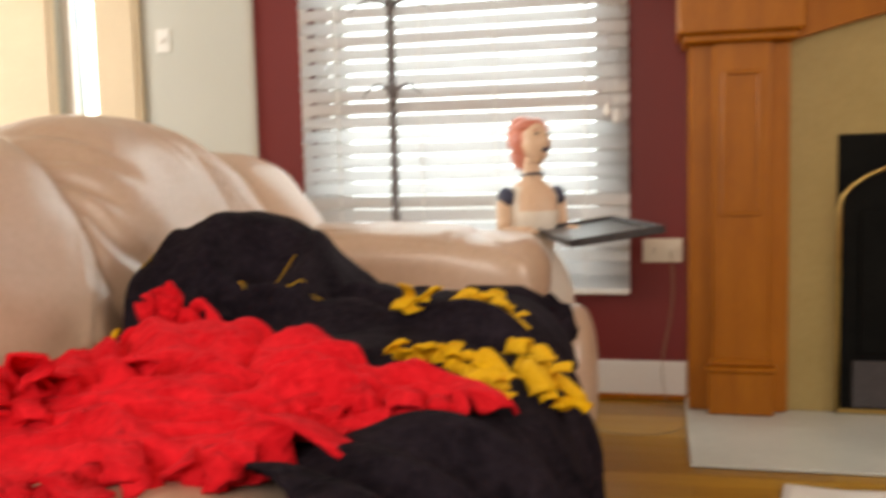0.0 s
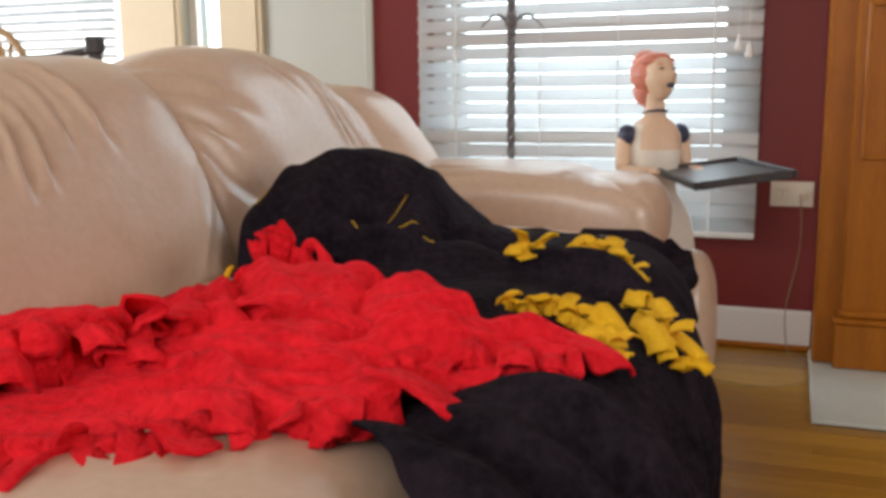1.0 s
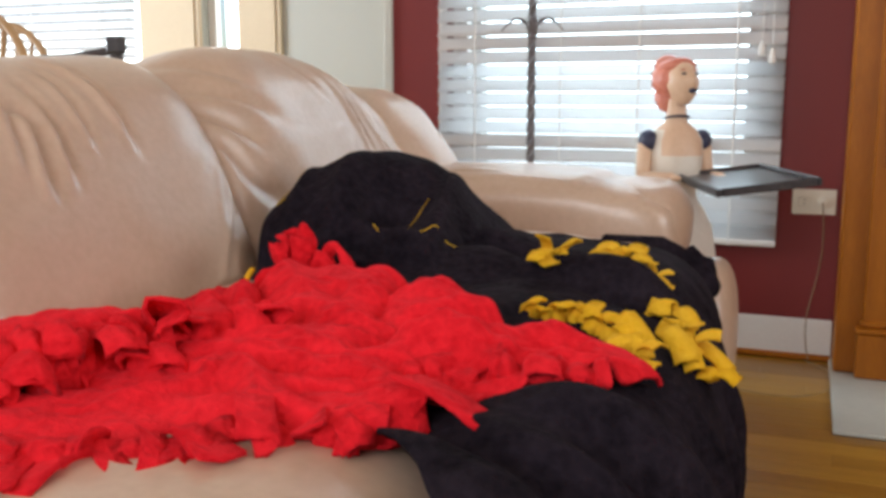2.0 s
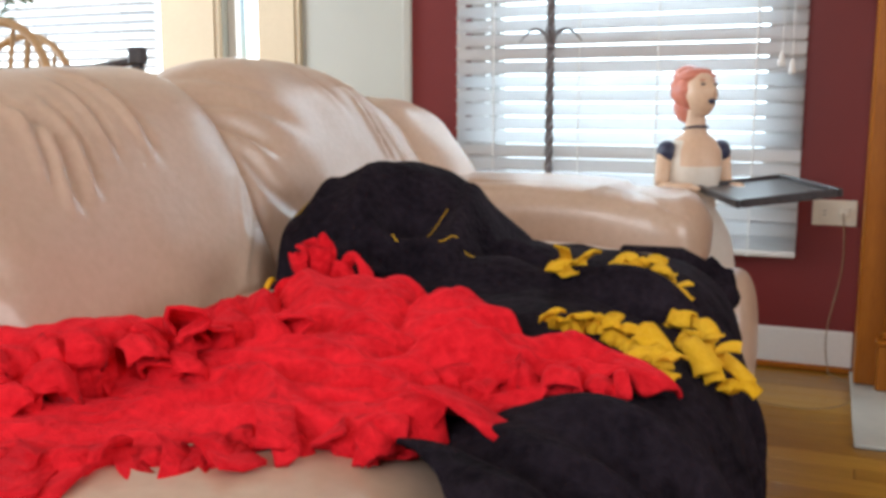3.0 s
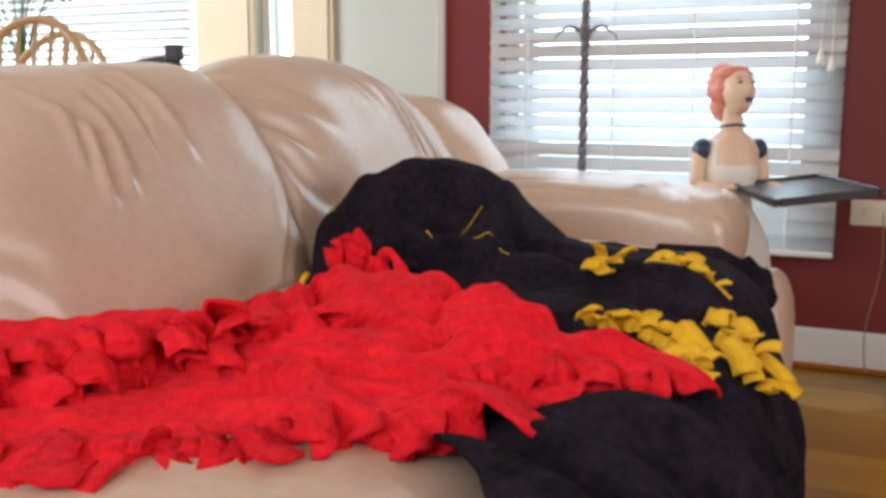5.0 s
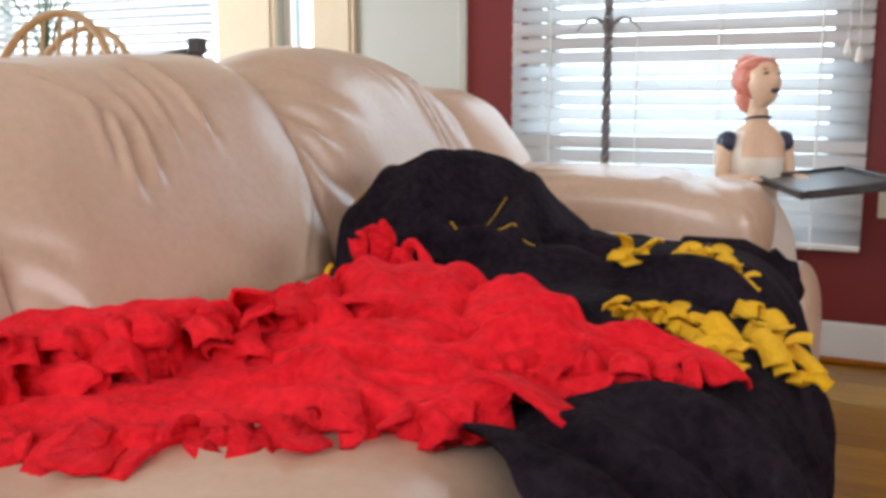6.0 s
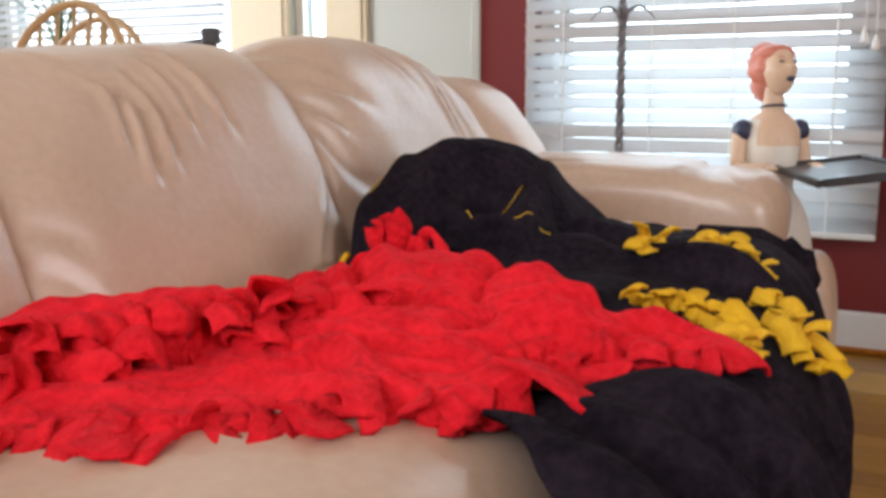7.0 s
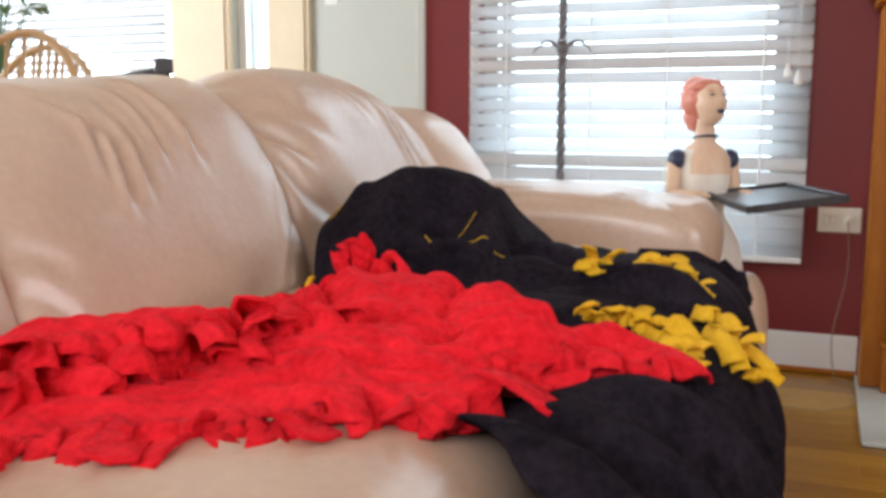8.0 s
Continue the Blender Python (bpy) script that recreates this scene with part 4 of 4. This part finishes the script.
def front_hump(s, y, u, v):
    ease = 0.15 + 0.85 * min(1.0, v / 0.18)
    h = 0.004 + 0.020 * mound(s, y, 0.02, -1.90, 0.14, 0.10) + 0.008 * fbm(s, y, 4.0, 8)
    # the thick fold that stands in front of the red hem
    h += 0.050 * mound(s, y, -0.075, -2.175, 0.085, 0.050, 4) + 0.034 * mound(s, y, 0.05, -2.12, 0.10, 0.085)
    h += crease(s, y, (-0.26, -2.29), (-0.02, -2.42), 0.034, 0.026)
    h += crease(s, y, (-0.20, -2.27), (0.42, -2.46), 0.020, -0.024) + crease(s, y, (-0.18, -2.24), (0.10, -2.34), 0.024, 0.022)
    h += crease(s, y, (-0.14, -2.28), (0.42, -2.36), 0.020, 0.024 * ease)
    for k, yy in enumerate((-2.18, -2.08, -1.95, -1.80, -1.66)):
        h += crease(s, y, (0.04, yy), (0.42, yy - 0.14 + 0.05 * k), 0.024, 0.034 * ease)
    return h


def dark_blanket():
    b = thing("black_blanket", "black fleece blanket with yellow fringe, heaped and hanging over the sofa", "blanket")
    cloth("black_drape", BLACK, ((-0.29, -2.245), (0.44, -2.97), (0.44, -1.48), (-0.20, -1.55)), front_hump, 130, 170, b, edge=-0.15, r=0.13)
    cloth("black_spread", BLACK, ((-0.61, -1.92), (-0.02, -2.00), (-0.04, -1.36), (-0.72, -1.10)), dark_hump, 90, 90, b, edge=-0.18, r=0.11)
    cloth("black_hood", BLACK, ((-0.735, -1.76), (-0.18, -1.74), (-0.20, -1.16), (-0.88, -1.16)), hood_hump, 120, 110, b)
    # black lump standing in for the statue's dark boots, joined to the blanket
    bm = puffy((0.042, 0.05, 0.055), 0.9, 0.9, 24, 16, lambda p: p * (1 + 0.45 * fbm(p.x, p.y, p.z, 22)))
    bm.transform(Matrix.Translation((-0.125, -0.98, 0.415)))
    part("black_lump", bm, BLACK, b, smooth=True)
    bm = tube(bmesh.new(), [(-0.30, -1.10, SEAT + 0.01), (-0.20, -1.02, 0.47), (-0.125, -0.98, 0.42)], [0.02, 0.035, 0.04], 10)
    part("black_twist", bm, BLACK, b, smooth=True)
    random.seed(33)
    far = ((-0.295, -1.64, 0), (-0.24, -1.57, 0), (-0.18, -1.54, 0), (-0.115, -1.63, 0), (-0.065, -1.74, 0), (-0.025, -1.85, 0))
    near = ((-0.235, -1.89, 0), (-0.195, -1.835, 0), (-0.145, -1.865, 0), (-0.10, -1.925, 0), (-0.07, -1.96, 0))

    def top(x, y):
        hood = drape(x, hood_hump(x, y, 0, 0))[1] if x < -0.17 and y > -1.74 else 0.0
        return max(hood, drape(x, dark_hump(x, y, 0, 1), -0.18, 0.11)[1], drape(x, front_hump(x, y, 0, 1), -0.15, 0.13)[1] + 0.012)
    # far hem: short knotted stubs that stand up or lie across one another
    for i in range(38):
        p, d = along(far, (i + random.uniform(-0.3, 0.3)) / 37 if 0 < i < 37 else i / 37)
        x, y = p.x + random.uniform(-0.012, 0.012), p.y + random.uniform(-0.02, 0.02)
        up = random.random() < 0.55
        strip((x, y, top(x, y) + random.uniform(0.008, 0.020)), radians(random.uniform(-150, 20)), random.uniform(0.030, 0.046), random.uniform(0.022, 0.032), random.uniform(1.0, 2.6), YELLOW, b, random.uniform(-0.5, 0.5), twist=0.4, low=top(x, y) + 0.006, rise=random.uniform(0.9, 1.5) if up else 0.4)
        if i % 2:
            bm = puffy((0.011, 0.011, 0.009), 0.9, 0.9, 12, 8, lambda q, i=i: q * (1 + 0.3 * fbm(q.x, q.y, q.z + i, 70)))
            bm.transform(Matrix.Translation((x, y, top(x, y) + 0.010)))
            part("fringe_knot", bm, YELLOW, b, smooth=True)
    # near hem: a scalloped band that ends in broad tails
    line = [(x, y, top(x, y) + 0.008) for x, y, z in near]
    ruffle("yellow_hem", YELLOW, line, 0.028, 8, 0.007, 0.7, b, 41.0, curl=-1.2)
    for i in range(13):
        p, d = along(near, i / 12)
        strip((p.x, p.y, top(p.x, p.y) + 0.012), radians(random.uniform(-110, -30)), random.uniform(0.026, 0.038), random.uniform(0.018, 0.028), random.uniform(1.2, 2.6), YELLOW, b, random.uniform(-0.3, 0.3), twist=0.2, low=top(p.x, p.y) + 0.003, rise=random.uniform(0.5, 1.3))
    for x, y, way, long, wide in ((-0.115, -1.885, -50, 0.055, 0.030), (-0.07, -1.845, -52, 0.062, 0.032), (-0.055, -1.83, -66, 0.066, 0.026), (-0.035, -1.81, -40, 0.056, 0.026)):
        strip((x, y, top(x, y) + 0.020), radians(way), long, wide, 0.7, YELLOW, b, 0.3, twist=0.25, low=0.40)

    def on_hood(x, y):
        return (x, y, drape(x, hood_hump(x, y, 0, 0))[1] + 0.007)
    strip((-0.690, -1.795, SEAT + 0.050), radians(-80), 0.05, 0.012, 1.6, YELLOW, b, 0.2)
    # loose yellow threads and stitches on the hood
    for line in (((-0.515, -1.52), (-0.525, -1.57), (-0.545, -1.60), (-0.56, -1.64)), ((-0.485, -1.63), (-0.455, -1.61), (-0.425, -1.63)), ((-0.56, -1.645), (-0.53, -1.665), (-0.51, -1.66)),
                 ((-0.765, -1.55), (-0.755, -1.57), (-0.748, -1.60), (-0.76, -1.61))):
        bm = tube(bmesh.new(), [on_hood(*along([(*q, 0) for q in line], k / 14)[0].xy) for k in range(15)], 0.0008, 6)
        part("yellow_stitch", bm, YELLOW, b, smooth=True)
    fold = [(-0.690, -1.47, 0.655), (-0.680, -1.545, 0.640), (-0.660, -1.610, 0.590), (-0.620, -1.660, 0.540), (-0.56, -1.690, 0.510)]
    pts, radii = [], []
    for k in range(33):
        p, d = along(fold, k / 32)
        pts.append(p + 0.006 * Vector((fbm(p.x, p.y, k * 0.2, 6), 0, fbm(p.y, p.z, k * 0.2, 6))))
        radii.append(0.012 + 0.030 * math.sin(math.pi * (0.12 + 0.76 * k / 32)) + 0.003 * math.sin(k * 0.9))
    part("hood_fold", tube(bmesh.new(), pts, radii, 16), BLACK, b, smooth=True)
    return b


# ---- dining area ----
def windsor_chair():
    c = thing("windsor_chair", "light wooden bow-back spindle dining chair", "chair", group="dining chairs")
    bm = puffy((0.25, 0.21, 0.02), 0.5, 0.7, 32, 12)
    bm.transform(Matrix.Translation((0, 0, 0.45)))
    part("seat", bm, PINE, c, smooth=True)
    pts = [(-0.25 * math.cos(a), 0.16 + 0.10 * math.sin(a), 0.46 + 0.57 * math.sin(a) ** 0.6) for a in [math.pi * k / 28 for k in range(29)]]
    part("bow", tube(bmesh.new(), pts, 0.013, 8), PINE, c, smooth=True)
    for k in range(7):
        x = -0.18 + 0.06 * k
        a = math.acos(-x / 0.25)
        top = (x, 0.16 + 0.10 * math.sin(a), 0.46 + 0.57 * math.sin(a) ** 0.6)
        part("spindle", tube(bmesh.new(), [(x * 0.8, 0.16, 0.46), top], 0.0065, 6), PINE, c, smooth=True)
    for x in (-1, 1):
        for y in (-1, 1):
            part("leg", tube(bmesh.new(), [(x * 0.14, y * 0.13, 0.44), (x * 0.17, y * 0.165, 0.22), (x * 0.20, y * 0.20, 0)], [0.013, 0.019, 0.012], 8), PINE, c, smooth=True)
    return c


def dining():
    c = windsor_chair()
    c.matrix_world = pose(-2.10, -1.22, 0.0, 0, 0, 6)
    copy_thing(c, pose(-2.46, -0.76, 0, 0, 0, 8))
    t = thing("dining_table", "dark wooden dining table behind the sofa", "table", (-3.2, 0.2, 0))
    part("tabletop", boxed(-0.75, 0.60, -0.42, 0.42, 0.71, 0.75, bevel=0.008, seg=2), OAK, t)
    for x in (-0.66, 0.51):
        for y in (-0.34, 0.34):
            part("leg", tube(bmesh.new(), [(x, y, 0), (x, y, 0.4), (x, y, 0.71)], [0.022, 0.034, 0.034], 10), OAK, t, smooth=True)
    p = thing("potted_plant", "leafy green plant in a terracotta pot on the table", "plant", (-3.45, 0.15, 0.75))
    part("pot", tube(bmesh.new(), [(0, 0, 0), (0, 0, 0.14), (0, 0, 0.142), (0, 0, 0.17)], [0.07, 0.095, 0.105, 0.105], 20), CLAY, p, smooth=False)
    random.seed(4)
    for k in range(22):
        a, r, h = random.uniform(0, 6.28), random.uniform(0.05, 0.22), random.uniform(0.25, 0.62)
        tip = Vector((math.cos(a) * r, math.sin(a) * r, 0.17 + h))
        stem = part("stem", tube(bmesh.new(), [(0, 0, 0.16), (tip.x * 0.4, tip.y * 0.4, 0.16 + h * 0.6), tip], 0.003, 5), LEAF, p)

        def leaf(u, v, a=a, tip=tip):
            w = 0.030 * math.sin(math.pi * min(1, u * 0.97 + 0.03)) * (2 * v - 1)
            d = Vector((math.cos(a), math.sin(a), 0))
            return tip + d * 0.10 * u + Vector((-d.y, d.x, 0)) * w + Vector((0, 0, 0.03 * math.sin(2.2 * u) - 0.05 * u * u + abs(w) * 0.3))
        solid(part("leaf", sheet(6, 2, leaf), LEAF, p, smooth=True), 0.001)
    r = thing("quilt_rack", "black metal rack standing behind the sofa", "rack", (-1.66, -0.93, 0.0))
    part("rail", tube(bmesh.new(), [(-1.25, 0.01, 0.892), (-0.4, 0.0, 0.892), (-0.15, 0.0, 0.898), (0, 0, 0.915)], 0.011, 8), IRON, r, smooth=True)
    part("rail", tube(bmesh.new(), [(-1.25, 0.01, 0.3), (0, 0, 0.3)], 0.011, 8), IRON, r, smooth=True)
    for x in (-1.25, 0.0):
        part("post", boxed(x - 0.014, x + 0.014, -0.012, 0.014, 0, 0.905 if x == 0 else 0.870, bevel=0.003), IRON, r)
        part("finial", boxed(x - 0.02, x + 0.02, -0.018, 0.02, 0.905 if x == 0 else 0.870, 0.950 if x == 0 else 0.890, bevel=0.006, seg=2), IRON, r)
        part("foot", boxed(x - 0.016, x + 0.016, -0.16, 0.16, 0, 0.03, bevel=0.004), IRON, r)



def paper():
    def place(u, v):
        return Vector((0.36 + 0.30 * u + 0.02 * v, -0.90 + 0.12 * v - 0.02 * u, 0.003 + 0.006 * math.sin(3 * u + 2 * v) ** 2))
    ob = part("paper_sheet", sheet(12, 8, place), WHITE, smooth=True)
    solid(ob, 0.001)
    tagged(ob, "loose white sheet of paper on the oak floor", "paper")


walls()
windows()
fireplace()
the_sofa = sofa()
red_blanket()
dark_blanket()
statue()
tray()
paper()
iron_stand()
outlet()
dining()
floor()
